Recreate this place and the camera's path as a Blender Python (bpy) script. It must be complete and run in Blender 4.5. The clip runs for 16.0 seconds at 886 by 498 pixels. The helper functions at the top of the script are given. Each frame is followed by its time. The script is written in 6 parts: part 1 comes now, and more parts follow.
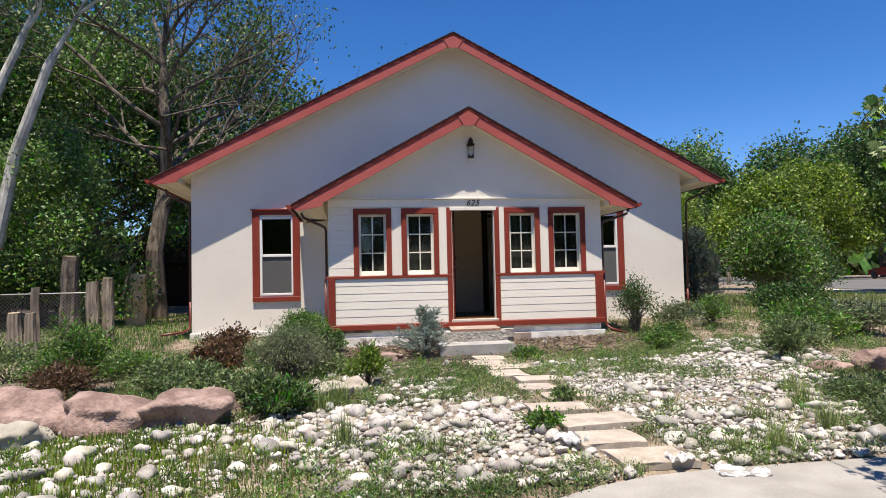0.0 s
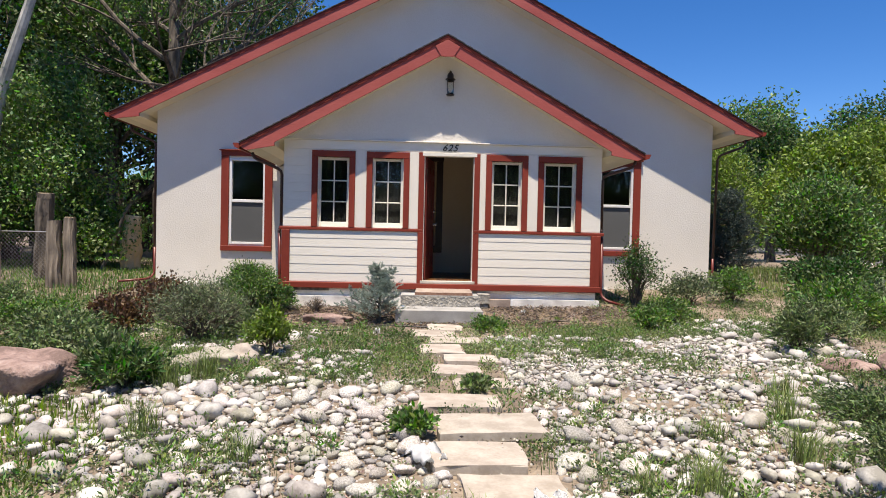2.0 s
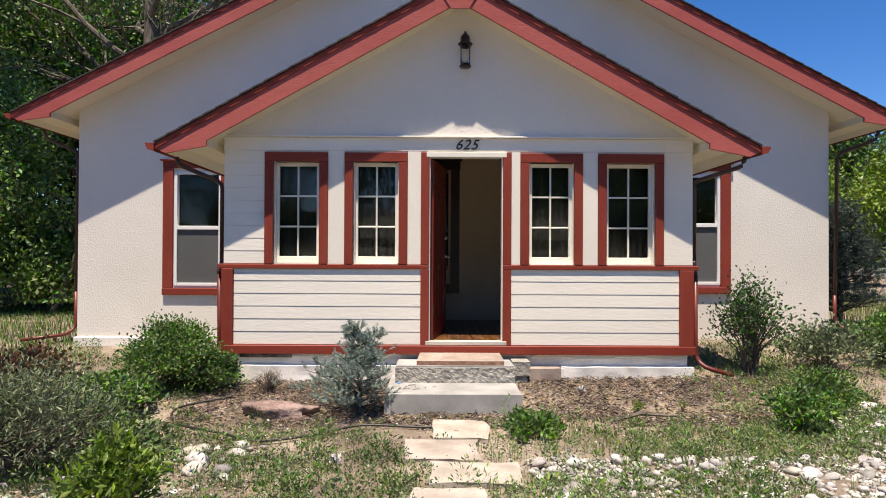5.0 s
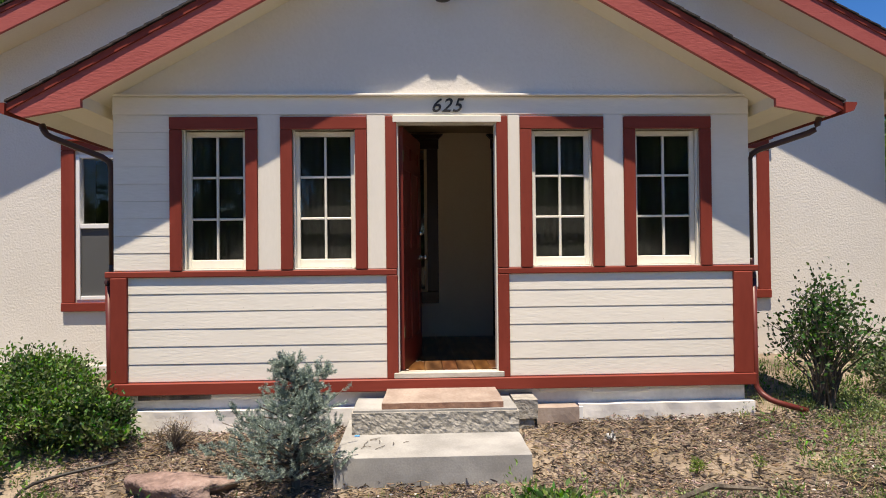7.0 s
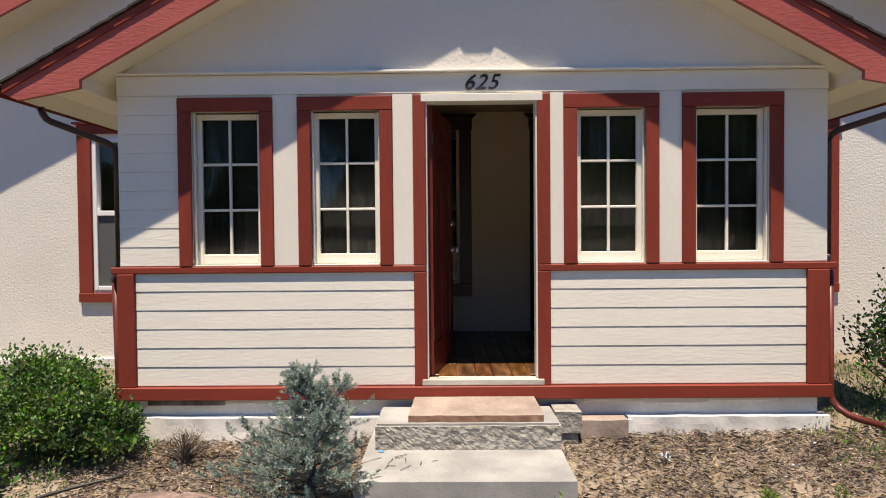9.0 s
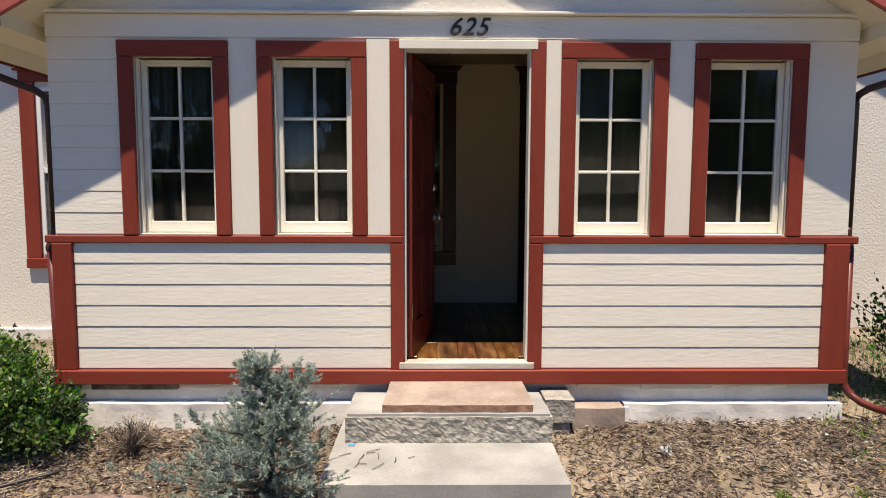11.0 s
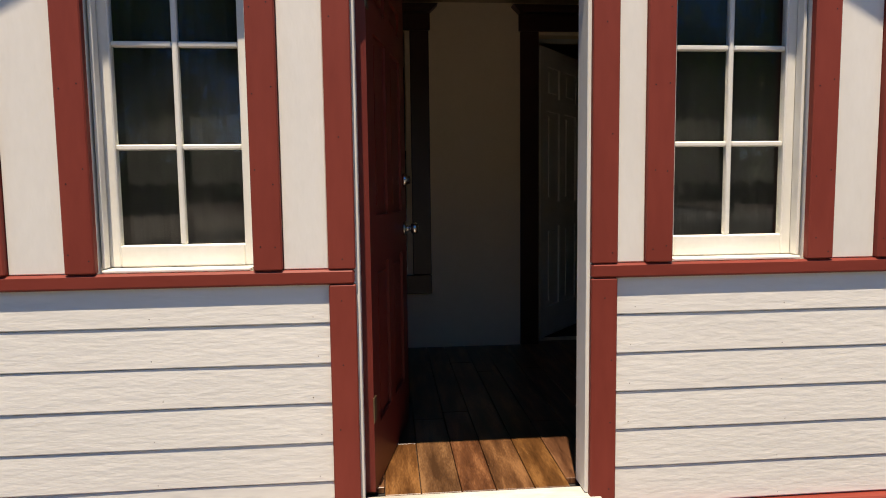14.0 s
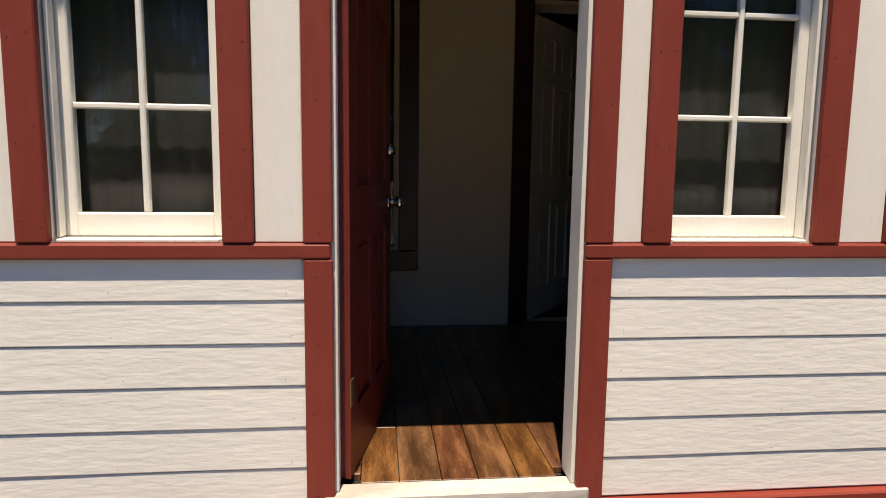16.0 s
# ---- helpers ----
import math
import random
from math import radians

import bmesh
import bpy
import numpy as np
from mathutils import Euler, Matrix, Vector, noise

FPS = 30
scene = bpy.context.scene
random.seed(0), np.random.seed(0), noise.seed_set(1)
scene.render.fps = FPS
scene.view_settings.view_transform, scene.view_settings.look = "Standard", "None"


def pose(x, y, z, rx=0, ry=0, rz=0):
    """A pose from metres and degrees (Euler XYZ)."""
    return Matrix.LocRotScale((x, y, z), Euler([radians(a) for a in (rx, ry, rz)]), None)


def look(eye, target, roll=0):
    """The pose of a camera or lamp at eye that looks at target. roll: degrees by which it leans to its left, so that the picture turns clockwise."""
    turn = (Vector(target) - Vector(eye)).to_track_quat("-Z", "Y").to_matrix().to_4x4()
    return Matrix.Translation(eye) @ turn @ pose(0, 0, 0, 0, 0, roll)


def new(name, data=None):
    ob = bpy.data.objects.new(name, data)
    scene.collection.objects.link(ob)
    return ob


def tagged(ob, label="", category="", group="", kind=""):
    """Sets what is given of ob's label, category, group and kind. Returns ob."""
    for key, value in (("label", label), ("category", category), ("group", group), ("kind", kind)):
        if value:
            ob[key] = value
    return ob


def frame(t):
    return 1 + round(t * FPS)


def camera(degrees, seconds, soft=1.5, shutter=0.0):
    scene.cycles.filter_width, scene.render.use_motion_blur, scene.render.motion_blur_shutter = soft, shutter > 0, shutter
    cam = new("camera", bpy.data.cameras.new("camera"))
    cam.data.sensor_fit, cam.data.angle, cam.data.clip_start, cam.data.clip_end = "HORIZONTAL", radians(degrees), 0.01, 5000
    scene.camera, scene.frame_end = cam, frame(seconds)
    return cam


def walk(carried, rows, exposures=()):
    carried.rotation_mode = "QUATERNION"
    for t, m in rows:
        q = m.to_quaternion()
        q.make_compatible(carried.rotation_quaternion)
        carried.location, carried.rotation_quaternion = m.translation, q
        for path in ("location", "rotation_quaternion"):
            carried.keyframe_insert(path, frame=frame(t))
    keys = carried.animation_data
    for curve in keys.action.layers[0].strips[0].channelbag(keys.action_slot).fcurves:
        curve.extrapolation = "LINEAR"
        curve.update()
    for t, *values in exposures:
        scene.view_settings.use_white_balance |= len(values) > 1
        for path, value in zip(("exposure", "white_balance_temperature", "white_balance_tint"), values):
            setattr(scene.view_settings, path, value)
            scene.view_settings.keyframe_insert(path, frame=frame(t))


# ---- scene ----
cam = camera(69.6, 16.0, soft=1.0)
PATH = [
    (0, (-2.191, -11.395, 1.72), (-1.908, -9.416, 1.804), -1.3),
    (0.5, (-1.901, -11.141, 1.652), (-1.586, -9.168, 1.734), 0.8),
    (1, (-1.451, -10.843, 1.605), (-1.011, -8.892, 1.612), 0.7),
    (1.5, (-0.897, -10.583, 1.622), (-0.622, -8.602, 1.597), 2.3),
    (2, (-0.554, -10.112, 1.691), (-0.46, -8.115, 1.641), 1.3),
    (2.5, (-0.297, -9.628, 1.732), (-0.276, -7.629, 1.674), -0.3),
    (3, (-0.177, -9.074, 1.765), (-0.235, -7.075, 1.742), 0.2),
    (3.5, (-0.224, -8.449, 1.785), (-0.301, -6.451, 1.775), 1.2),
    (4, (-0.19, -7.912, 1.835), (-0.258, -5.913, 1.822), 0.8),
    (4.5, (-0.261, -7.343, 1.854), (-0.331, -5.344, 1.86), 0.9),
    (5, (-0.294, -6.85, 1.85), (-0.281, -4.85, 1.869), 0.3),
    (5.2, (-0.265, -6.648, 1.854), (-0.249, -4.649, 1.912), -0.1),
    (7.3, (-0.243, -4.849, 1.841), (-0.16, -2.851, 1.853), -0.6),
    (7.5, (-0.24, -4.735, 1.855), (-0.176, -2.736, 1.86), -0.9),
    (8, (-0.169, -4.585, 1.874), (-0.19, -2.585, 1.865), -1.0),
    (8.5, (-0.205, -4.555, 1.942), (-0.241, -2.555, 1.913), -0.6),
    (9, (-0.224, -4.549, 1.963), (-0.249, -2.55, 1.917), -0.5),
    (11.5, (-0.204, -3.726, 2.024), (-0.162, -1.736, 1.836), 0.0),
    (12, (-0.255, -3.337, 2.022), (-0.18, -1.344, 1.864), -0.1),
    (12.5, (-0.283, -3.007, 2.014), (-0.166, -1.02, 1.818), 0.8),
    (13, (-0.263, -2.658, 2.012), (-0.179, -0.664, 1.886), -0.5),
    (13.5, (-0.282, -2.357, 1.987), (-0.177, -0.364, 1.848), -0.4),
    (14, (-0.29, -2.115, 1.991), (-0.121, -0.13, 1.816), -0.7),
    (14.5, (-0.276, -2.032, 1.994), (-0.075, -0.052, 1.795), -0.3),
    (15, (-0.262, -1.995, 1.985), (-0.068, -0.017, 1.761), -0.2),
    (15.5, (-0.259, -1.98, 1.977), (-0.067, -0.003, 1.74), 0.3),
    (16, (-0.261, -1.975, 1.974), (-0.06, -0.001, 1.726), 0.7),
]
walk(cam, [(t, look(eye, target, roll)) for t, eye, target, roll in PATH], [(0, 0.77, 7750, 13), (5.2, 0.80, 8100, 14), (7.5, 0.68, 8300, 13), (16, 0.62, 8400, 14)])

# ---- light ----
SUN_TO = Vector((0.2, 1.0, -3.6)).normalized()
world = bpy.data.worlds.new("world")
scene.world = world
world.use_nodes = True
wn = world.node_tree.nodes
sky = wn.new("ShaderNodeTexSky")
sky.sky_type, sky.sun_disc = "NISHITA", False
sky.sun_elevation = math.asin(-SUN_TO.z)
sky.sun_rotation = math.atan2(-SUN_TO.x, -SUN_TO.y)
sky.altitude, sky.air_density, sky.dust_density, sky.ozone_density = 2600, 1.0, 0.0, 5.0
rich = wn.new("ShaderNodeHueSaturation")
rich.inputs["Saturation"].default_value = 1.30
rich.inputs["Hue"].default_value = 0.509
world.node_tree.links.new(sky.outputs[0], rich.inputs["Color"])
world.node_tree.links.new(rich.outputs[0], wn["Background"].inputs[0])
wn["Background"].inputs[1].default_value = 0.115
sun = new("sun", bpy.data.lights.new("sun", "SUN"))
sun.data.energy, sun.data.angle, sun.data.color = 4.35, radians(0.53), (1.0, 0.98, 0.945)
sun.matrix_world = look((0, 0, 0), SUN_TO)


# ---- materials ----
def surface(name, a, b, scale=3.0, rough=0.8, bump=0.3, fine=60.0, stretch=(1, 1, 1), per="", vary=0.0, metal=0.0, c=None, dist=0.01, spec=0.5, tint=1.0):
    """A painted or natural surface: large stains from a to b, fine grain, relief; per: 'object' or 'island' varies each piece."""
    m = bpy.data.materials.new(name)
    m.use_nodes = True
    nt = m.node_tree
    n, link = nt.nodes, nt.links.new
    p = n["Principled BSDF"]
    tc, mp = n.new("ShaderNodeTexCoord"), n.new("ShaderNodeMapping")
    mp.inputs["Scale"].default_value = stretch
    link(tc.outputs["Object"], mp.inputs[0])
    big, small = n.new("ShaderNodeTexNoise"), n.new("ShaderNodeTexNoise")
    for t, s, d in ((big, scale, 5.0), (small, fine, 3.0)):
        t.inputs["Scale"].default_value, t.inputs["Detail"].default_value = s, d
        link(mp.outputs[0], t.inputs[0])
    ramp = n.new("ShaderNodeValToRGB")
    ramp.color_ramp.elements[0].position, ramp.color_ramp.elements[1].position = 0.35, 0.68
    ramp.color_ramp.elements[0].color, ramp.color_ramp.elements[1].color = (*a, 1), (*b, 1)
    if c:
        e = ramp.color_ramp.elements.new(0.52)
        e.color = (*c, 1)
    add = n.new("ShaderNodeMath")
    add.operation = "MULTIPLY_ADD"
    link(small.outputs[0], add.inputs[0])
    add.inputs[1].default_value = 0.35
    link(big.outputs[0], add.inputs[2])
    sub = n.new("ShaderNodeMath")
    sub.operation = "SUBTRACT"
    link(add.outputs[0], sub.inputs[0])
    sub.inputs[1].default_value = 0.175
    link(sub.outputs[0], ramp.inputs[0])
    col = ramp.outputs[0]
    if per:
        info = n.new("ShaderNodeObjectInfo" if per == "object" else "ShaderNodeNewGeometry")
        rnd = info.outputs["Random" if per == "object" else "Random Per Island"]
        hsv = n.new("ShaderNodeHueSaturation")
        for sock, lo, hi, shift in (("Value", 1 - vary, 1 + vary, 1.0), ("Hue", 0.5 - vary * 0.08 * tint, 0.5 + vary * 0.08 * tint, 7.3), ("Saturation", max(0.1, 1 - vary * 0.7 * tint), 1 + vary * 0.5 * tint ** 1.6, 3.7)):
            mul, fr, mr = n.new("ShaderNodeMath"), n.new("ShaderNodeMath"), n.new("ShaderNodeMapRange")
            mul.operation, fr.operation = "MULTIPLY", "FRACT"
            link(rnd, mul.inputs[0])
            mul.inputs[1].default_value = shift
            link(mul.outputs[0], fr.inputs[0])
            link(fr.outputs[0], mr.inputs[0])
            mr.inputs["To Min"].default_value, mr.inputs["To Max"].default_value = lo, hi
            link(mr.outputs[0], hsv.inputs[sock])
        link(col, hsv.inputs["Color"])
        col = hsv.outputs[0]
    link(col, p.inputs["Base Color"])
    p.inputs["Roughness"].default_value, p.inputs["Metallic"].default_value = rough, metal
    p.inputs["Specular IOR Level"].default_value = spec
    if bump:
        bp = n.new("ShaderNodeBump")
        bp.inputs["Strength"].default_value, bp.inputs["Distance"].default_value = bump, dist
        link(add.outputs[0], bp.inputs["Height"])
        link(bp.outputs[0], p.inputs["Normal"])
    return m


def leafy(name, a, b, vary=0.35, trans=0.28, rough=0.45, scale=1.0):
    """Foliage: colour from leaf to leaf, and light through the leaf."""
    a, b = [(q[0] * 0.90, q[1] * 0.97, q[2] * 1.0) for q in (a, b)]
    m = surface(name, a, b, scale=scale, fine=12, rough=rough, bump=0, per="island", vary=vary, spec=0.35)
    nt = m.node_tree
    n, link = nt.nodes, nt.links.new
    p, out = n["Principled BSDF"], n["Material Output"]
    col = p.inputs["Base Color"].links[0].from_socket
    tr, mx = n.new("ShaderNodeBsdfTranslucent"), n.new("ShaderNodeMixShader")
    link(col, tr.inputs[0])
    mx.inputs[0].default_value = trans
    link(p.outputs[0], mx.inputs[1])
    link(tr.outputs[0], mx.inputs[2])
    link(mx.outputs[0], out.inputs[0])
    return m


def plain(name, col, rough=0.5, metal=0.0):
    m = bpy.data.materials.new(name)
    m.use_nodes = True
    p = m.node_tree.nodes["Principled BSDF"]
    p.inputs["Base Color"].default_value = (*col, 1)
    p.inputs["Roughness"].default_value, p.inputs["Metallic"].default_value = rough, metal
    return m


M = {}
M["stucco"] = surface("stucco", (0.72, 0.69, 0.625), (0.78, 0.75, 0.685), 0.8, 0.92, 0.9, 42, dist=0.016)
M["cream"] = surface("cream_paint", (0.80, 0.765, 0.68), (0.86, 0.825, 0.74), 1.2, 0.6, 0.8, 45, stretch=(0.32, 1, 1.3), dist=0.006)
M["cream_v"] = surface("cream_paint_upright", (0.80, 0.765, 0.68), (0.86, 0.825, 0.74), 1.2, 0.6, 0.7, 30, stretch=(1.8, 1, 0.6), dist=0.004)
M["soffit"] = surface("soffit_paint", (0.76, 0.69, 0.53), (0.81, 0.745, 0.585), 1.0, 0.7, 0.15, 30)
M["white"] = surface("white_window_paint", (0.76, 0.735, 0.65), (0.83, 0.805, 0.72), 4, 0.5, 0.2, 50, dist=0.003)
M["sill"] = surface("worn_threshold_paint", (0.42, 0.39, 0.33), (0.66, 0.63, 0.56), 9, 0.7, 0.6, 60, stretch=(0.3, 1, 1), dist=0.004)
M["vinyl"] = plain("white_vinyl", (0.82, 0.83, 0.83), 0.35)
M["red"] = surface("barn_red_paint", (0.215, 0.037, 0.024), (0.27, 0.050, 0.033), 2.5, 0.55, 0.3, 22, stretch=(1.5, 1, 0.35), dist=0.005, spec=0.2)
M["red_h"] = surface("barn_red_paint_level", (0.215, 0.037, 0.024), (0.27, 0.050, 0.033), 2.5, 0.5, 0.35, 22, stretch=(0.3, 1, 1.6), dist=0.006, spec=0.2)
M["coral"] = surface("faded_coral_paint", (0.37, 0.083, 0.074), (0.44, 0.112, 0.098), 1.5, 0.6, 0.9, 46, stretch=(0.45, 1, 1.5), dist=0.008, spec=0.2)
M["door"] = surface("door_red", (0.14, 0.018, 0.012), (0.18, 0.026, 0.016), 2, 0.4, 0.1, 20)
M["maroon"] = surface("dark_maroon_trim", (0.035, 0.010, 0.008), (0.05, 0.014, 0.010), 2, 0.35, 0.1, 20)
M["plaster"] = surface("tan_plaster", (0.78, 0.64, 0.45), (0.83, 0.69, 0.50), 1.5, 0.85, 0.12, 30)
# same surface settings as tan_plaster, at about half its value
M["ceiling"] = surface("dark_ceiling_tan", (0.42, 0.33, 0.20), (0.48, 0.39, 0.25), 1.5, 0.85, 0.12, 30)
M["shingle"] = surface("asphalt_shingle", (0.035, 0.028, 0.027), (0.075, 0.06, 0.055), 3, 0.95, 0.8, 90, per="object", vary=0.25)
M["bronze"] = surface("dark_bronze", (0.028, 0.018, 0.014), (0.05, 0.032, 0.025), 6, 0.35, 0.2, 60, metal=0.4)
M["gutter"] = surface("brown_gutter", (0.045, 0.016, 0.014), (0.065, 0.024, 0.02), 3, 0.4, 0.1, 40)
M["steel"] = plain("bright_steel", (0.62, 0.60, 0.56), 0.22, 1.0)
M["brass"] = surface("worn_brass", (0.22, 0.17, 0.09), (0.32, 0.25, 0.14), 20, 0.4, 0.1, 90, metal=0.8)
M["screen"] = surface("insect_screen", (0.085, 0.09, 0.092), (0.11, 0.115, 0.118), 1.0, 0.75, 0.1, 400)
# near-black: the gloom of unlit rooms is in the colour; other dark parts share it
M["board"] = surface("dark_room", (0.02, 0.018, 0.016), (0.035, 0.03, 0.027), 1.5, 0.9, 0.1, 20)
# near-black cloth: the dark room behind the panes is put into its colour
M["shade"] = surface("dark_pane_blind", (0.022, 0.023, 0.023), (0.034, 0.034, 0.033), 1.5, 0.9, 0.1, 30, stretch=(4, 1, 0.4))
M["plank"] = surface("oak_plank", (0.055, 0.022, 0.009), (0.24, 0.11, 0.044), 3.2, 0.30, 0.35, 45, stretch=(6, 0.8, 1), per="object", vary=0.08, dist=0.003, c=(0.12, 0.05, 0.02))
M["concrete"] = surface("concrete", (0.26, 0.25, 0.23), (0.36, 0.35, 0.325), 2.5, 0.92, 0.45, 70, dist=0.006)
M["step_concrete"] = surface("step_concrete", (0.27, 0.27, 0.262), (0.40, 0.40, 0.39), 3.5, 0.92, 0.5, 80, dist=0.006)
M["rough_concrete"] = surface("rough_concrete", (0.27, 0.255, 0.225), (0.43, 0.41, 0.37), 18, 0.95, 1.0, 42, dist=0.02)
M["found"] = surface("limewashed_foundation", (0.66, 0.64, 0.60), (0.84, 0.82, 0.78), 3, 0.9, 0.5, 30, dist=0.012)
M["sandstone"] = surface("buff_sandstone", (0.32, 0.275, 0.23), (0.46, 0.41, 0.355), 6, 0.88, 0.4, 45, per="object", vary=0.1, dist=0.008)
M["redslab"] = surface("pink_sandstone", (0.28, 0.215, 0.18), (0.42, 0.345, 0.295), 5, 0.88, 0.45, 50, dist=0.01)
M["sandedge"] = surface("broken_sandstone", (0.20, 0.10, 0.07), (0.34, 0.20, 0.14), 9, 0.95, 1.0, 50, dist=0.012)
M["granite"] = surface("pink_granite", (0.17, 0.115, 0.10), (0.38, 0.285, 0.255), 4, 0.95, 1.0, 30, dist=0.05, c=(0.29, 0.20, 0.175))
M["greystone"] = surface("grey_flagstone", (0.27, 0.25, 0.21), (0.42, 0.39, 0.33), 4, 0.9, 0.6, 40, dist=0.015)
M["cobble"] = surface("river_cobble", (0.26, 0.245, 0.22), (0.56, 0.535, 0.50), 9, 0.8, 0.6, 70, per="object", vary=0.36, tint=2.0, dist=0.004)
M["pebble"] = surface("river_pebbles", (0.26, 0.245, 0.22), (0.57, 0.55, 0.515), 7, 0.8, 0.6, 60, per="island", vary=0.40, tint=2.0, dist=0.004)
M["soil"] = surface("dry_soil", (0.13, 0.10, 0.075), (0.33, 0.27, 0.21), 1.6, 0.97, 1.0, 30, dist=0.02, c=(0.22, 0.175, 0.13))
M["mulch"] = surface("wood_chips", (0.08, 0.052, 0.042), (0.42, 0.32, 0.265), 5, 0.9, 0.4, 60, per="island", vary=0.75)
M["asphalt"] = surface("asphalt", (0.10, 0.10, 0.10), (0.14, 0.14, 0.138), 0.4, 0.9, 0.3, 30)
M["line"] = plain("road_paint", (0.75, 0.75, 0.73), 0.7)
M["bark"] = surface("grey_bark", (0.055, 0.045, 0.036), (0.20, 0.17, 0.135), 3, 0.95, 1.0, 18, stretch=(3, 3, 0.4), dist=0.04)
M["poplar"] = surface("pale_bark", (0.25, 0.26, 0.23), (0.55, 0.55, 0.50), 3, 0.85, 0.6, 14, stretch=(1.5, 1.5, 0.8), dist=0.02)
M["oldwood"] = surface("weathered_wood", (0.13, 0.105, 0.08), (0.33, 0.28, 0.22), 3, 0.92, 1.0, 22, stretch=(4, 4, 0.3), dist=0.03)
M["cut"] = surface("fresh_cut_wood", (0.55, 0.42, 0.24), (0.70, 0.56, 0.36), 4, 0.8, 0.3, 40)
M["twig"] = surface("dry_twigs", (0.075, 0.06, 0.048), (0.20, 0.165, 0.13), 3, 0.9, 0, 30, per="island", vary=0.3)
M["wire"] = plain("galvanised_wire", (0.35, 0.36, 0.36), 0.4, 0.9)
M["plastic"] = surface("white_plastic_sheet", (0.72, 0.74, 0.75), (0.84, 0.85, 0.86), 6, 0.4, 0.3, 40, dist=0.01)
M["pipe_red"] = surface("dark_red_pipe", (0.11, 0.020, 0.014), (0.16, 0.03, 0.021), 4, 0.4, 0.1, 30)
M["hose"] = plain("black_poly_pipe", (0.03, 0.028, 0.026), 0.5)
M["leaf_dark"] = leafy("leaf_deep_green", (0.043, 0.098, 0.022), (0.110, 0.201, 0.044), 0.6)
M["leaf_mid"] = leafy("leaf_mid_green", (0.079, 0.165, 0.032), (0.183, 0.305, 0.061), 0.55)
M["leaf_bright"] = leafy("leaf_bright_green", (0.12, 0.20, 0.025), (0.23, 0.32, 0.045), 0.3)
M["leaf_olive"] = leafy("leaf_olive_green", (0.12, 0.195, 0.025), (0.25, 0.345, 0.045), 0.3)
M["leaf_sage"] = leafy("leaf_sage", (0.12, 0.155, 0.075), (0.25, 0.285, 0.145), 0.45, 0.2)
M["leaf_bronze"] = leafy("leaf_bronze", (0.10, 0.05, 0.03), (0.20, 0.11, 0.055), 0.4, 0.3)
M["needle"] = leafy("blue_needles", (0.20, 0.27, 0.225), (0.54, 0.60, 0.50), 0.4, 0.1)
M["needle_dark"] = leafy("dark_needles", (0.045, 0.07, 0.06), (0.10, 0.135, 0.115), 0.25, 0.1)
M["grass"] = leafy("grass_blades", (0.13, 0.19, 0.05), (0.27, 0.33, 0.10), 0.35, 0.3)
M["weed"] = leafy("low_weeds", (0.10, 0.155, 0.052), (0.235, 0.295, 0.115), 0.45, 0.25)
M["straw"] = leafy("dry_grass", (0.34, 0.22, 0.12), (0.54, 0.37, 0.21), 0.3, 0.2)
glass = plain("window_glass", (0.93, 0.96, 0.95), 0.0)
glass.node_tree.nodes["Principled BSDF"].inputs["Transmission Weight"].default_value = 1.0
glass.node_tree.nodes["Principled BSDF"].inputs["IOR"].default_value = 1.34
M["glass"] = glass
M["opal"] = plain("frosted_glass", (0.75, 0.74, 0.70), 0.35)


# ---- mesh tools ----
def part(name, bm, material, parent=None, label="", smooth=False):
    """Links a bmesh as one mesh object under a thing or a part."""
    me = bpy.data.meshes.new(name)
    bmesh.ops.recalc_face_normals(bm, faces=bm.faces)
    bm.to_mesh(me)
    bm.free()
    me.materials.append(M[material])
    if smooth:
        me.shade_smooth()
    ob = new(name, me)
    ob.parent = parent
    return tagged(ob, label)


def empty(name, label, category, at=(0, 0, 0), group="", kind=""):
    ob = new(name)
    ob.location = at
    ob.empty_display_size = 0.1
    return tagged(ob, label, category, group, kind)


def box(bm, x0, x1, y0, y1, z0, z1, bevel=0.0):
    r = bmesh.ops.create_cube(bm, size=1)
    for v in r["verts"]:
        v.co = Vector(((x0 + x1) / 2 + v.co.x * (x1 - x0), (y0 + y1) / 2 + v.co.y * (y1 - y0), (z0 + z1) / 2 + v.co.z * (z1 - z0)))
    if bevel:
        es = {e for v in r["verts"] for e in v.link_edges}
        bmesh.ops.bevel(bm, geom=list(es), offset=bevel, segments=1, affect="EDGES")


def board(name, parent, material, x0, x1, y0, y1, z0, z1, bevel=0.004, label="", kind=""):
    bm = bmesh.new()
    box(bm, x0, x1, y0, y1, z0, z1, bevel)
    return tagged(part(name, bm, material, parent, label), kind=kind)


def prism(bm, pts, y0, y1):
    """An outline in x and z, drawn out from y0 to y1."""
    a = [bm.verts.new((x, y0, z)) for x, z in pts]
    b = [bm.verts.new((x, y1, z)) for x, z in pts]
    bm.faces.new(a)
    bm.faces.new(b[::-1])
    for i in range(len(pts)):
        j = (i + 1) % len(pts)
        bm.faces.new((a[i], b[i], b[j], a[j]))


def prism_part(name, pts, y0, y1, material, parent=None, label="", bevel=0.0):
    bm = bmesh.new()
    prism(bm, pts, y0, y1)
    if bevel:
        bmesh.ops.bevel(bm, geom=list(bm.edges), offset=bevel, segments=1, affect="EDGES")
    return part(name, bm, material, parent, label)


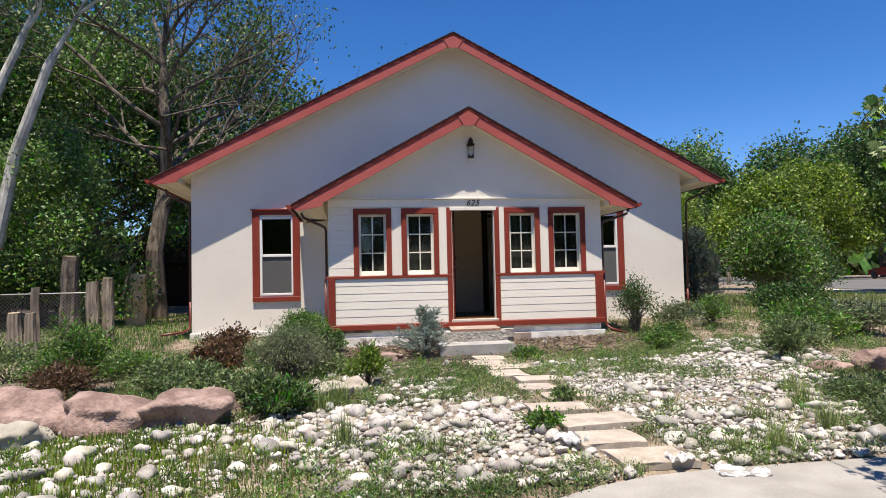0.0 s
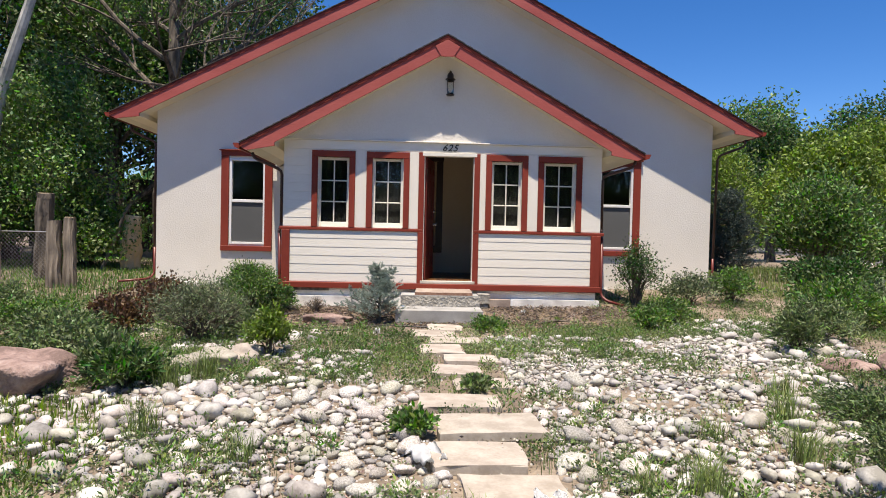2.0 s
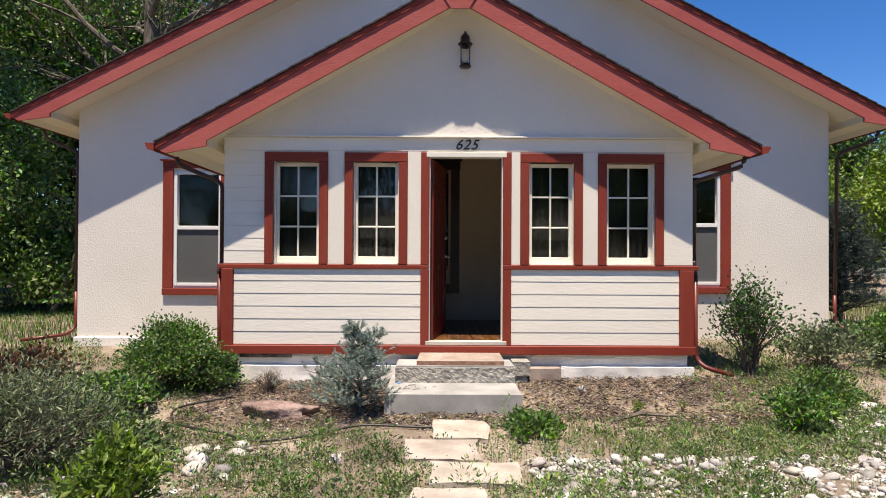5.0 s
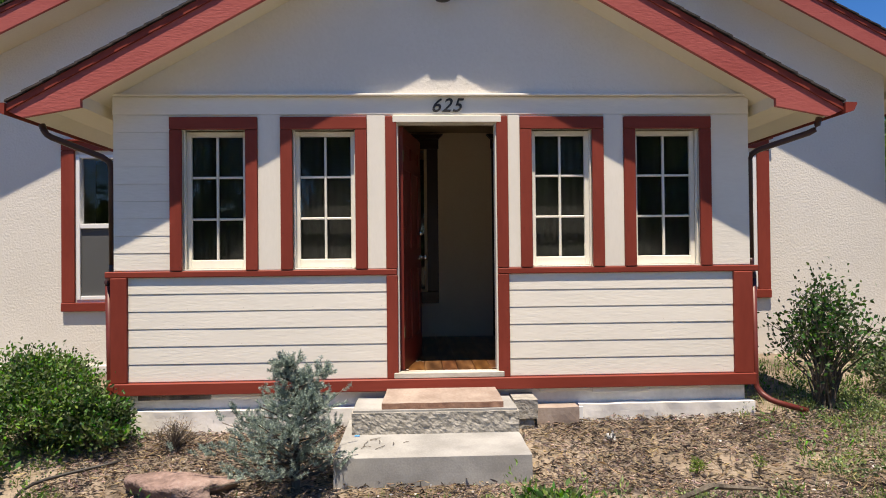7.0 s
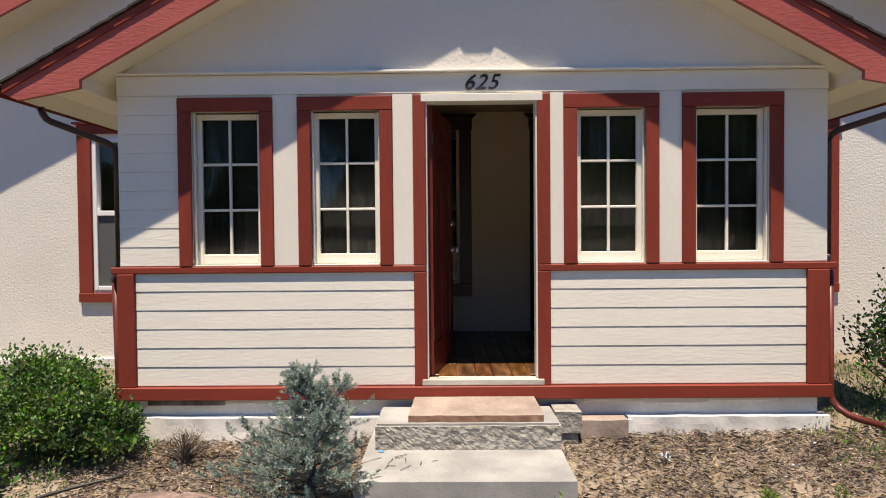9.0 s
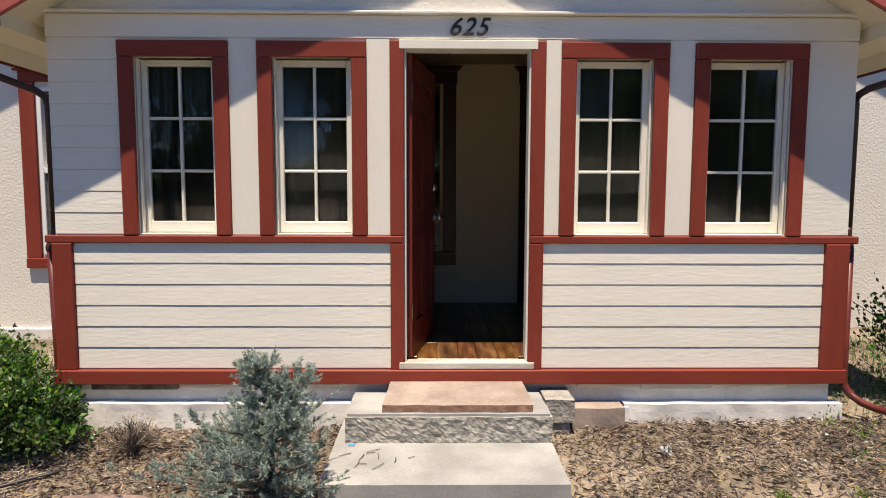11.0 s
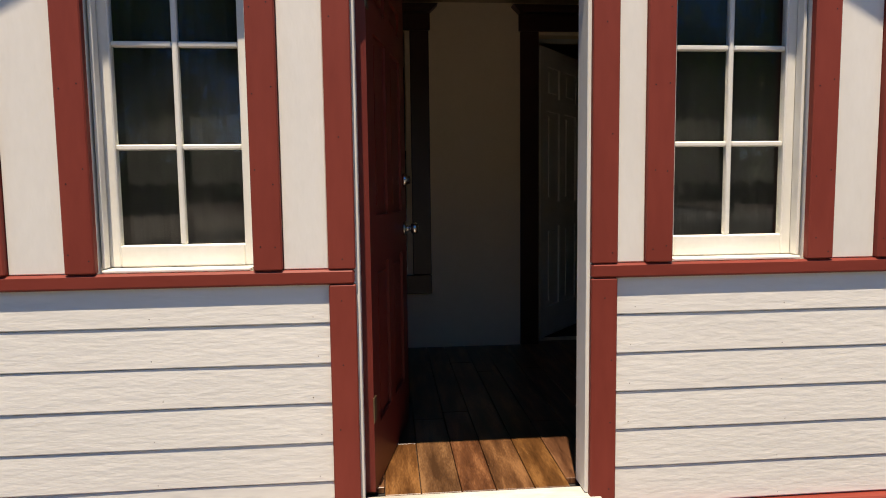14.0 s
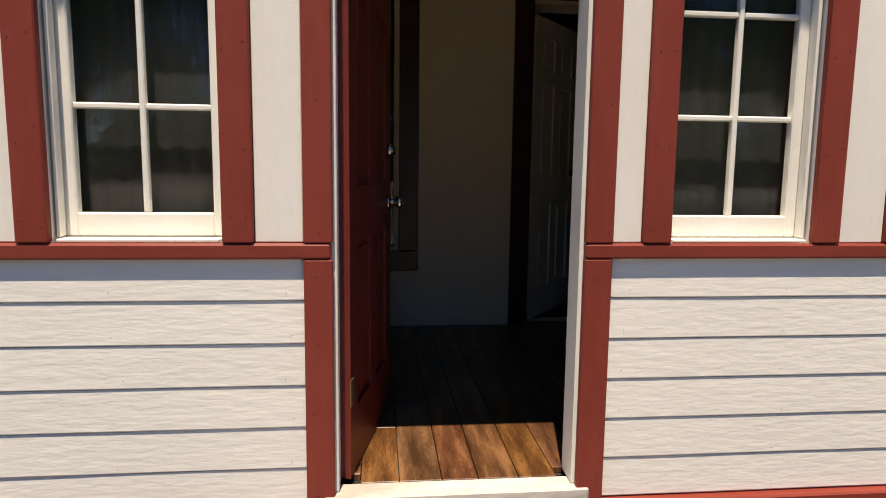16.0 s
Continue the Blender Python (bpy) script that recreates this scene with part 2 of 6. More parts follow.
def tube(bm, pts, radii, n=8, cap=True, twist=0.0):
    """A tapered tube along points."""
    pts = [Vector(p) for p in pts]
    rings = []
    up = Vector((0.13, 0.07, 1)).normalized()
    for i, p in enumerate(pts):
        d = (pts[min(i + 1, len(pts) - 1)] - pts[max(i - 1, 0)]).normalized()
        u = d.cross(up if abs(d.dot(up)) < 0.95 else Vector((1, 0, 0))).normalized()
        v = d.cross(u)
        r = radii[i] if hasattr(radii, "__len__") else radii
        rings.append([bm.verts.new(p + r * (math.cos(a) * u + math.sin(a) * v)) for a in [2 * math.pi * k / n + twist for k in range(n)]])
    for a, b in zip(rings, rings[1:]):
        for k in range(n):
            bm.faces.new((a[k], a[(k + 1) % n], b[(k + 1) % n], b[k]))
    if cap:
        bm.faces.new(rings[0][::-1])
        bm.faces.new(rings[-1])


def raw(name, verts, faces, material, parent=None, label="", smooth=False, kind=""):
    """A mesh straight from arrays; all faces have the same number of corners."""
    verts, faces = np.asarray(verts, np.float32), np.asarray(faces, np.int32)
    me = bpy.data.meshes.new(name)
    me.vertices.add(len(verts))
    me.vertices.foreach_set("co", verts.ravel())
    k = faces.shape[1]
    me.loops.add(faces.size)
    me.loops.foreach_set("vertex_index", faces.ravel())
    me.polygons.add(len(faces))
    me.polygons.foreach_set("loop_start", np.arange(0, faces.size, k, dtype=np.int32))
    me.update(calc_edges=True)
    me.validate()
    me.materials.append(M[material])
    if smooth:
        me.shade_smooth()
    ob = new(name, me)
    ob.parent = parent
    return tagged(ob, label, kind=kind)


G_Y = [-30, -7.2, -6, -4, -2.3, -1.0, -0.1, 2, 6, 60]
G_Z = [0.24, 0.25, 0.33, 0.395, 0.405, 0.385, 0.51, 0.60, 0.62, 0.60]


def ground_z(x, y):
    x, y = np.asarray(x, float), np.asarray(y, float)
    k = np.clip((y + 7.5) / 7.5, 0, 1) * np.clip((14 - np.abs(x)) / 6, 0, 1)
    return np.interp(y, G_Y, G_Z) + k * 0.015 * np.clip(x, -8, 8)


def leaves(rng, centres, size, out=None, thin=0.42, droop=0.0, jitter=0.35):
    """Folded leaves: four corners and two triangles each. out: the way each leaf points, or None for any."""
    n = len(centres)
    d = rng.normal(size=(n, 3))
    if out is not None:
        d = out + d * jitter
    d[:, 2] -= droop
    d /= np.linalg.norm(d, axis=1)[:, None] + 1e-9
    r = rng.normal(size=(n, 3))
    r[:, 2] *= 0.4
    s = np.cross(d, r)
    s /= np.linalg.norm(s, axis=1)[:, None] + 1e-9
    nrm = np.cross(d, s)
    L = (np.asarray(size) * (0.65 + 0.7 * rng.random(n)))[:, None]
    a = centres
    b = centres + d * L * 0.5 + s * L * thin * 0.5 + nrm * L * 0.08
    c = centres + d * L
    e = centres + d * L * 0.5 - s * L * thin * 0.5 + nrm * L * 0.08
    v = np.stack([a, b, c, e], 1).reshape(-1, 3)
    i = np.arange(n)[:, None] * 4
    f = np.concatenate([i + [0, 1, 2], i + [0, 2, 3]], 0)
    return v, f


def blob_points(rng, n, centre, radius, shell=0.45):
    d = rng.normal(size=(n, 3))
    d /= np.linalg.norm(d, axis=1)[:, None]
    r = (shell + (1 - shell) * rng.random(n)) ** 0.6
    return np.asarray(centre) + d * r[:, None] * np.asarray(radius), d


# ---- house ----
PY, HY = 0.0, 2.31
A_X, A_Z, P_L, P_R, P_EZ, P_FY = -0.09, 4.742, -3.20, 3.01, 3.01, -0.32
B_X, B_Z, H_L, H_R, H_EZ, H_FY = 0.03, 6.95, -6.15, 6.09, 3.79, 1.88


def wall_grid(bm, x0, x1, z0, z1, y0, y1, holes):
    """A wall cut round its openings."""
    xs = sorted({x0, x1, *[h[0] for h in holes], *[h[1] for h in holes]})
    zs = sorted({z0, z1, *[h[2] for h in holes], *[h[3] for h in holes]})
    solid = lambda i, j: 0 <= i < len(xs) - 1 and 0 <= j < len(zs) - 1 and not any(h[0] < (xs[i] + xs[i + 1]) / 2 < h[1] and h[2] < (zs[j] + zs[j + 1]) / 2 < h[3] for h in holes)
    q = lambda *c: bm.faces.new([bm.verts.new(p) for p in c])
    for i in range(len(xs) - 1):
        for j in range(len(zs) - 1):
            if not solid(i, j):
                continue
            a, b, c, d = xs[i], xs[i + 1], zs[j], zs[j + 1]
            q((a, y0, c), (b, y0, c), (b, y0, d), (a, y0, d))
            q((a, y1, c), (a, y1, d), (b, y1, d), (b, y1, c))
            if not solid(i - 1, j):
                q((a, y0, c), (a, y0, d), (a, y1, d), (a, y1, c))
            if not solid(i + 1, j):
                q((b, y0, c), (b, y1, c), (b, y1, d), (b, y0, d))
            if not solid(i, j - 1):
                q((a, y0, c), (a, y1, c), (b, y1, c), (b, y0, c))
            if not solid(i, j + 1):
                q((a, y0, d), (b, y0, d), (b, y1, d), (a, y1, d))
    bmesh.ops.remove_doubles(bm, verts=bm.verts, dist=0.0005)


house = empty("house", "single-storey cream stucco cottage with faded red trim and a shingled roof", "house", (0, 2.31, 0.5))
house.location = (0, 0, 0)
LW, RW = (-4.09, -3.41, 1.39, 3.03), (3.085, 3.76, 1.44, 3.03)
BD, BW = (0.74, 1.50, 0.92, 3.04), (-0.95, -0.16, 1.46, 3.06)
bm = bmesh.new()
wall_grid(bm, -5.46, 5.33, 0.62, 3.62, HY, HY + 0.14, [LW, RW, BD, BW])
part("wall_front", bm, "stucco", house, "cream stucco front wall of the house")
hs = (B_Z - H_EZ) / (B_X - H_L)
hroof = lambda x: B_Z - hs * abs(x - B_X)
prism_part("gable_wall", [(-5.46, 3.62), (5.33, 3.62), (5.33, hroof(5.33) - 0.1), (B_X, B_Z - 0.12), (-5.46, hroof(-5.46) - 0.1)], HY, HY + 0.14, "stucco", house)
board("foundation", house, "found", -5.50, 5.38, HY - 0.035, HY + 0.3, 0.30, 0.655, 0.01)
for x0, x1 in ((-5.46, -5.31), (5.18, 5.33)):
    board("wall_side", house, "stucco", x0, x1, HY + 0.142, 13.0, 0.62, 3.75, 0)
board("wall_back", house, "stucco", -5.46, 5.33, 13.0, 13.15, 0.62, 3.75, 0)
prism_part("gable_back", [(-5.46, 3.75), (5.33, 3.75), (5.33, hroof(5.33) - 0.1), (B_X, B_Z - 0.12), (-5.46, hroof(-5.46) - 0.1)], 13.0, 13.15, "stucco", house)
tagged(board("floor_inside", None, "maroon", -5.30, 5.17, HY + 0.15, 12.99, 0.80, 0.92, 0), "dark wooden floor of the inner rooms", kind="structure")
tagged(board("ceiling_inside", None, "plaster", -5.30, 5.17, HY + 0.15, 12.99, 3.40, 3.48, 0), kind="structure")
# unseen room walls, coloured near-black in place of real shade indoors
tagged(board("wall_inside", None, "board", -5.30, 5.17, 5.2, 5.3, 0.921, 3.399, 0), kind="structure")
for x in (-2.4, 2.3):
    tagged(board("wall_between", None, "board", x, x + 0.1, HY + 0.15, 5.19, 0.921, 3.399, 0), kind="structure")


def gable_roof(parent, ax, az, xl, xr, ez, y0, y1, drop, keystone):
    """Roof slabs, shingle courses, drip strip, rake boards with flat ends, soffits and the gusset at the ridge."""
    for side, xe in ((-1, xl), (1, xr)):
        s = (az - ez) / abs(xe - ax)
        f = lambda x: az - s * abs(x - ax)
        pr = lambda nm, pts, ya, yb, mat, lab="": prism_part(nm, pts, ya, yb, mat, parent, lab)
        pr("roof_deck", [(ax, az - 0.035), (xe, ez - 0.035), (xe, ez - 0.085), (ax, az - 0.085)], y0 + 0.02, y1, "shingle")
        ln = math.hypot(xe - ax, az - ez)
        n = int(ln / 0.145)
        for k in range(n + 1):
            u0, u1 = k / (n + 1), (k + 1.12) / (n + 1)
            xa, xb = xe + (ax - xe) * u0, xe + (ax - xe) * min(u1, 1.0)
            w = 0.004 if k % 2 else 0.0
            pr("shingle_course", [(xa - side * -0.010, f(xa) - 0.008), (xb, f(xb) - 0.012), (xb, f(xb) - 0.028), (xa - side * -0.010, f(xa) - 0.024)][::1], y0 - 0.026 - w, y1 + 0.02, "shingle")
        pr("drip_strip", [(ax, az - 0.032), (xe, ez - 0.032), (xe, ez - 0.085), (ax, az - 0.085)], y0 - 0.013, y0 + 0.019, "red", "dark red strip under the shingles")
        d = drop
        end = xe - side * (d - 0.09) / s * 0.35
        inner = xe - side * 0.56 * (d / 0.31)
        low = f(inner) - d - 0.055
        pr("rake_board", [(ax, az - 0.086), (xe, ez - 0.086), (xe - side * 0.10, f(inner) - d - 0.02 if f(inner) - d - 0.02 < ez - 0.1 else ez - 0.13), (inner, low if low < f(inner) - d - 0.02 else f(inner) - d - 0.02), (inner, f(inner) - d), (ax, az - d)], y0, y0 + 0.035, "coral", "faded coral-red rake board")
        zz = f(inner) - d
        pr("soffit", [(ax, az - d + 0.04), (inner, f(inner) - d + 0.04), (inner, f(inner) - d + 0.07), (ax, az - d + 0.07)], y0 + 0.036, y1, "soffit", "cream soffit")
        pr("eave_return", [(inner, low + 0.0 if False else min(low, zz - 0.02) + 0.004), (xe - side * 0.05, min(low, zz - 0.02) + 0.03), (xe - side * 0.05, ez - 0.11), (inner, f(inner) - 0.1)], y0 + 0.036, y1, "soffit", "boxed cream eave")
    k = keystone
    prism_part("gusset", [(ax - k, az - 0.098 - k * s), (ax, az - 0.098), (ax + k, az - 0.098 - k * s), (ax + k * 0.5, az - d - 0.075), (ax - k * 0.5, az - d - 0.075)], y0 - 0.012, y0 - 0.001, "coral", parent, "coral-red gusset board at the ridge", 0.003)


gable_roof(house, B_X, B_Z, H_L, H_R, H_EZ, H_FY, 13.3, 0.29, 0.20)

# ---- porch ----
porch = empty("porch", "enclosed cream clapboard entry porch with barn-red trim under its own gable", "porch", (0, 0, 0))
WIN = [(-2.162, -1.487), (-1.308, -0.634), (0.580, 1.250), (1.415, 2.122)]
DOOR = (-0.43, 0.43, 0.80, 2.935)
X0, X1 = -2.60, 2.44
holes = [(a + 0.085, b - 0.085, 1.74, 2.86) for a, b in WIN] + [DOOR]
bm = bmesh.new()
wall_grid(bm, X0, X1, 0.80, 3.30, 0.0, 0.11, holes)
part("wall_front", bm, "cream_v", porch, "cream painted boards of the porch front")
ps = (A_Z - P_EZ) / (A_X - P_L)
proof = lambda x: A_Z - ps * abs(x - A_X)
prism_part("gable_wall", [(X0, 3.12), (X1, 3.12), (X1, proof(X1) - 0.1), (A_X, A_Z - 0.12), (X0, proof(X0) - 0.1)], -0.012, -0.001, "stucco", porch, "cream stucco gable of the porch")
prism_part("gable_backing", [(X0, 3.302), (X1, 3.302), (A_X, A_Z - 0.12)], 0.0, 0.11, "stucco", porch)
for x0, x1 in ((X0, X0 + 0.11), (X1 - 0.11, X1)):
    board("wall_side", porch, "cream", x0, x1, 0.111, HY - 0.002, 0.80, 3.30, 0)
gable_roof(porch, A_X, A_Z, P_L, P_R, P_EZ, P_FY, HY - 0.002, 0.285, 0.19)
board("frieze_ledge", porch, "cream", X0, X1, -0.052, -0.013, 3.107, 3.123, 0.003, "thin cream ledge over the boards")
board("frieze_board", porch, "cream", X0, X1, -0.014, -0.001, 2.965, 3.104, 0.003)
for a, b in ((-1.487, -1.308), (-0.634, -0.488), (0.483, 0.580), (1.250, 1.415)):
    board("flat_board", porch, "cream_v", a + 0.001, b - 0.001, -0.012, -0.001, 1.748, 2.964, 0.003, "cream upright board between the windows")


def siding(parent, x0, x1, z0, z1, step, out, material="cream"):
    n = round((z1 - z0) / step)
    for k in range(n):
        a, b = z0 + k * (z1 - z0) / n, z0 + (k + 1) * (z1 - z0) / n + (0.016 if k == n - 1 and z1 < 2 else 0)
        bm = bmesh.new()
        m = 26
        prof = []
        for i in range(m + 1):
            x = x0 + (x1 - x0) * i / m
            w = 0.0016 * noise.noise(Vector((x * 1.7, k * 5.1, 0)))
            prof.append([bm.verts.new(p) for p in ((x, -out + 0.0015 + w, a + 0.004 + w), (x, -out + w, a + 0.007), (x, -0.0065, b + 0.001), (x, -0.001, b + 0.001), (x, -0.001, a + 0.004))])
        for p, q in zip(prof, prof[1:]):
            for j in range(5):
                bm.faces.new((p[j], q[j], q[(j + 1) % 5], p[(j + 1) % 5]))
        bm.faces.new(prof[0][::-1])
        bm.faces.new(prof[-1])
        part("siding_board", bm, material, parent)


siding(porch, -2.489, -0.490, 0.884, 1.70, 0.136, 0.0105)
siding(porch, 0.485, 2.290, 0.884, 1.70, 0.136, 0.0105)
siding(porch, X0 + 0.004, -2.164, 1.748, 2.96, 0.137, 0.0095)
siding(porch, 2.124, X1 - 0.004, 1.748, 2.96, 1.3, 0.0095)
board("corner_post", porch, "red", -2.615, -2.490, -0.035, 0.10, 0.883, 1.696, 0.005, "barn-red corner board")
board("corner_post", porch, "red", 2.291, 2.445, -0.035, 0.10, 0.883, 1.696, 0.005, "barn-red corner board")
board("base_board", porch, "red_h", -2.63, 2.46, -0.045, 0.10, 0.789, 0.882, 0.006, "barn-red board along the foot of the porch")
board("shelf", porch, "red_h", -2.66, -0.404, -0.029, -0.001, 1.697, 1.746, 0.007, "barn-red moulded ledge under the windows")
board("shelf", porch, "red_h", 0.392, 2.50, -0.029, -0.001, 1.697, 1.746, 0.007, "barn-red moulded ledge under the windows")
for s, q in ((-1, 0.488), (1, 0.482)):
    a, b = sorted((s * (0.400 if s < 0 else 0.392), s * q))
    board("door_casing", porch, "red", a, b, -0.028, -0.001, 0.883, 1.696, 0.004, "barn-red door casing, lower part")
    board("door_casing", porch, "red", a, b, -0.028, -0.001, 1.747, 2.950, 0.004, "barn-red door casing, upper part")
    a, b = sorted((s * (0.388 if s < 0 else 0.381), s * 0.430))
    board("door_jamb", porch, "white", a, b, 0.0, 0.11, 0.932, 2.900, 0.003, "chipped cream door jamb")
board("door_head", porch, "white", -0.43, 0.43, -0.03, 0.11, 2.901, 2.955, 0.003, "cream head of the door frame")
board("threshold", porch, "sill", -0.435, 0.435, -0.034, 0.060, 0.884, 0.930, 0.006, "cream painted threshold")
board("foundation_wall", porch, "found", X0 + 0.05, X1 - 0.04, 0.03, 0.2, 0.35, 0.788, 0.01, "limewashed foundation")

for x0, x1, z0 in ((-1.86, -1.2, 0.752), (0.72, 1.14, 0.755), (1.143, 1.60, 0.74), (1.603, 2.1, 0.757)):
    board("trim_strip", porch, "cream", x0, x1, 0.0, 0.028, z0, 0.788, 0.003)
board("bare_lath", porch, "oldwood", -2.42, -1.865, -0.01, 0.028, 0.745, 0.788, 0.004, "bare rotten wood under the base board")


def nail(bm, x, y, z, r=0.0028):
    """A nail head, six-sided, proud of a board that faces the garden."""
    c = [bm.verts.new((x + r * math.cos(k * math.pi / 3), y, z + r * math.sin(k * math.pi / 3))) for k in range(6)]
    bm.faces.new(c[::-1])


bm = bmesh.new()
rng = random.Random(41)
for s, (z0, z1) in ((-1, (0.95, 1.65)), (1, (0.95, 1.65)), (-1, (1.80, 2.90)), (1, (1.80, 2.90))):
    for k in range(4):
        nail(bm, s * 0.45 + rng.uniform(-0.018, 0.018), -0.0285, z0 + (z1 - z0) * k / 3 + rng.uniform(-0.03, 0.03))
part("nail_heads", bm, "maroon", porch, "sunken dark nail heads")
bm = bmesh.new()
for x in (-2.05, -1.6, -1.05, -0.54, 0.54, 1.1, 1.7, 2.2):
    for k in range(6):
        nail(bm, x + rng.uniform(-0.02, 0.02), -0.0125, 0.91 + k * 0.136 + rng.uniform(-0.008, 0.008), 0.0018)
part("siding_nails", bm, "oldwood", porch, "tiny rusty nail heads in the siding")


def sash_window(x0, x1, tilt):
    """A six-light casement window: casing, stops, sash, glazing bars and panes."""
    w = empty("window", "six-light white wooden window in a barn-red casing", "window", (0, 0, 0), "porch windows")
    c = 0.092
    board("casing", w, "red", x0, x0 + c, -0.032, -0.001, 1.748, 2.846, 0.004, "barn-red casing board")
    board("casing", w, "red", x1 - c, x1, -0.032, -0.001, 1.748, 2.846, 0.004, "barn-red casing board")
    board("casing", w, "red_h", x0, x1, -0.034, -0.001, 2.848, 2.945, 0.004, "barn-red casing head")
    a, b = x0 + c, x1 - c
    for q0, q1 in ((a, a + 0.012), (b - 0.012, b)):
        board("stop", w, "white", q0 + 0.001, q1, 0.02, 0.058, 1.760, 2.846, 0.002)
    board("sill", w, "white", a + 0.013, b - 0.013, -0.012, 0.058, 1.748, 1.757, 0.002)
    a, b = a + 0.006, b - 0.006
    y0, y1 = 0.060 + tilt, 0.096 + tilt
    board("sash", w, "white", a, a + 0.038, y0, y1, 1.758, 2.846, 0.004)
    board("sash", w, "white", b - 0.038, b, y0, y1, 1.758, 2.846, 0.004)
    board("sash", w, "white", a + 0.038, b - 0.038, y0, y1, 1.758, 1.830, 0.004)
    board("sash", w, "white", a + 0.038, b - 0.038, y0, y1, 2.806, 2.846, 0.004)
    m = (a + b) / 2
    board("glazing_bar", w, "white", m - 0.009, m + 0.009, y0 + 0.004, y1 - 0.004, 1.831, 2.805, 0.004)
    zs = (1.83, 2.152, 2.483, 2.806)
    for z in zs[1:3]:
        for q0, q1 in ((a + 0.039, m - 0.01), (m + 0.01, b - 0.039)):
            board("glazing_bar", w, "white", q0, q1, y0 + 0.005, y1 - 0.005, z - 0.009, z + 0.009, 0.004)
    rng = random.Random(int(x0 * 100))
    for z0, z1 in zip(zs, zs[1:]):
        for q0, q1 in ((a + 0.03, m - 0.006), (m + 0.006, b - 0.03)):
            bm = bmesh.new()
            box(bm, q0, q1, -0.0015, 0.0015, z0 + 0.004, z1 - 0.004)
            t = Matrix.Rotation(radians(rng.uniform(-0.35, 0.35)), 4, "Z") @ Matrix.Rotation(radians(rng.uniform(-0.5, 0.5)), 4, "X")
            o = Vector(((q0 + q1) / 2, 0, (z0 + z1) / 2))
            for v in bm.verts:
                v.co = t @ (v.co - o) + o + Vector((0, (y0 + y1) / 2, 0))
            g = part("pane", bm, "glass", w)
            g.visible_shadow = False
    bm = bmesh.new()
    for q in (x0 + 0.02, x0 + 0.072, x1 - 0.072, x1 - 0.02):
        for z in (1.80, 2.05, 2.33, 2.60, 2.81):
            nail(bm, q + rng.uniform(-0.006, 0.006), -0.0325, z + rng.uniform(-0.03, 0.03))
    part("nail_heads", bm, "maroon", w, "sunken dark nail heads")
    return w


for (a, b), tl in zip(WIN, (0.012, 0.004, 0.0, 0.008)):
    sash_window(a, b, tl)


def hung_window(hole, x0, x1, z0, z1, mid):
    """A white sash window with an insect screen over its lower half."""
    w = empty("window", "white double-hung window in a barn-red casing, a grey insect screen over its lower half", "window", (0, 0, 0), "house windows")
    y = HY
    c = 0.145
    board("casing", w, "red", x0, x0 + c, y - 0.03, y - 0.001, z0 + 0.1, z1 - 0.10, 0.004)
    board("casing", w, "red", x1 - c, x1, y - 0.03, y - 0.001, z0 + 0.1, z1 - 0.10, 0.004)
    board("casing", w, "red_h", x0, x1, y - 0.032, y - 0.001, z1 - 0.098, z1, 0.004)
    board("cornice", w, "red_h", x0 - 0.03, x1 + 0.03, y - 0.07, y - 0.001, z1 + 0.001, z1 + 0.022, 0.004)
    board("sill", w, "red_h", x0, x1, y - 0.045, y - 0.001, z0, z0 + 0.098, 0.006)
    a, b, lo, hi = hole
    for q in ((a, a + 0.045, lo, hi), (b - 0.045, b, lo, hi), (a + 0.046, b - 0.046, lo, lo + 0.045), (a + 0.046, b - 0.046, hi - 0.04, hi), (a + 0.046, b - 0.046, mid - 0.03, mid + 0.025)):
        board("frame", w, "vinyl", q[0] + 0.001, q[1] - 0.001, y - 0.012, y + 0.08, q[2] + 0.001, q[3] - 0.001, 0.004)
    bm = bmesh.new()
    box(bm, a + 0.04, b - 0.04, y + 0.048, y + 0.052, mid, hi - 0.035)
    part("pane", bm, "glass", w).visible_shadow = False
    bm = bmesh.new()
    box(bm, a + 0.04, b - 0.04, y + 0.068, y + 0.072, lo + 0.04, mid)
    part("pane", bm, "glass", w).visible_shadow = False
    board("screen", w, "screen", a + 0.047, b - 0.047, y + 0.012, y + 0.016, lo + 0.047, mid - 0.032, 0, "dull grey insect screen")


hung_window(LW, -4.245, -3.275, 1.262, 3.175, 2.225)
hung_window(RW, 2.94, 3.905, 1.315, 3.175, 2.30)

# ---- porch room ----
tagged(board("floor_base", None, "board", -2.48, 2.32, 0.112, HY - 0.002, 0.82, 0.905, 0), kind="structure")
planks = empty("floor", "worn stained wood plank floor", "floor", (0, 0, 0), kind="structure")
x, k = -2.48, 0
rng = random.Random(5)
wid = [0.13, 0.145, 0.125, 0.14]
while x < 2.3:
    w = wid[k % 4]
    x1 = min(x + w - 0.003, 2.325)
    cuts = sorted([0.125, rng.uniform(0.5, 1.9), 2.30])
    for y0, y1 in zip(cuts, cuts[1:]):
        front = 0.062 if y0 == 0.125 and x > -0.37 and x1 < 0.375 else y0
        board("plank", planks, "plank", x, x1, front, y1 - 0.003, 0.906, 0.930, 0.002)
    x += w
    k += 1
bm = bmesh.new()
wall_grid(bm, -2.489, 2.329, 0.931, 3.248, HY - 0.10, HY - 0.004, [BD, BW])
tagged(part("wall_inner", bm, "plaster", None, "tan plastered back wall of the porch room"), kind="structure")
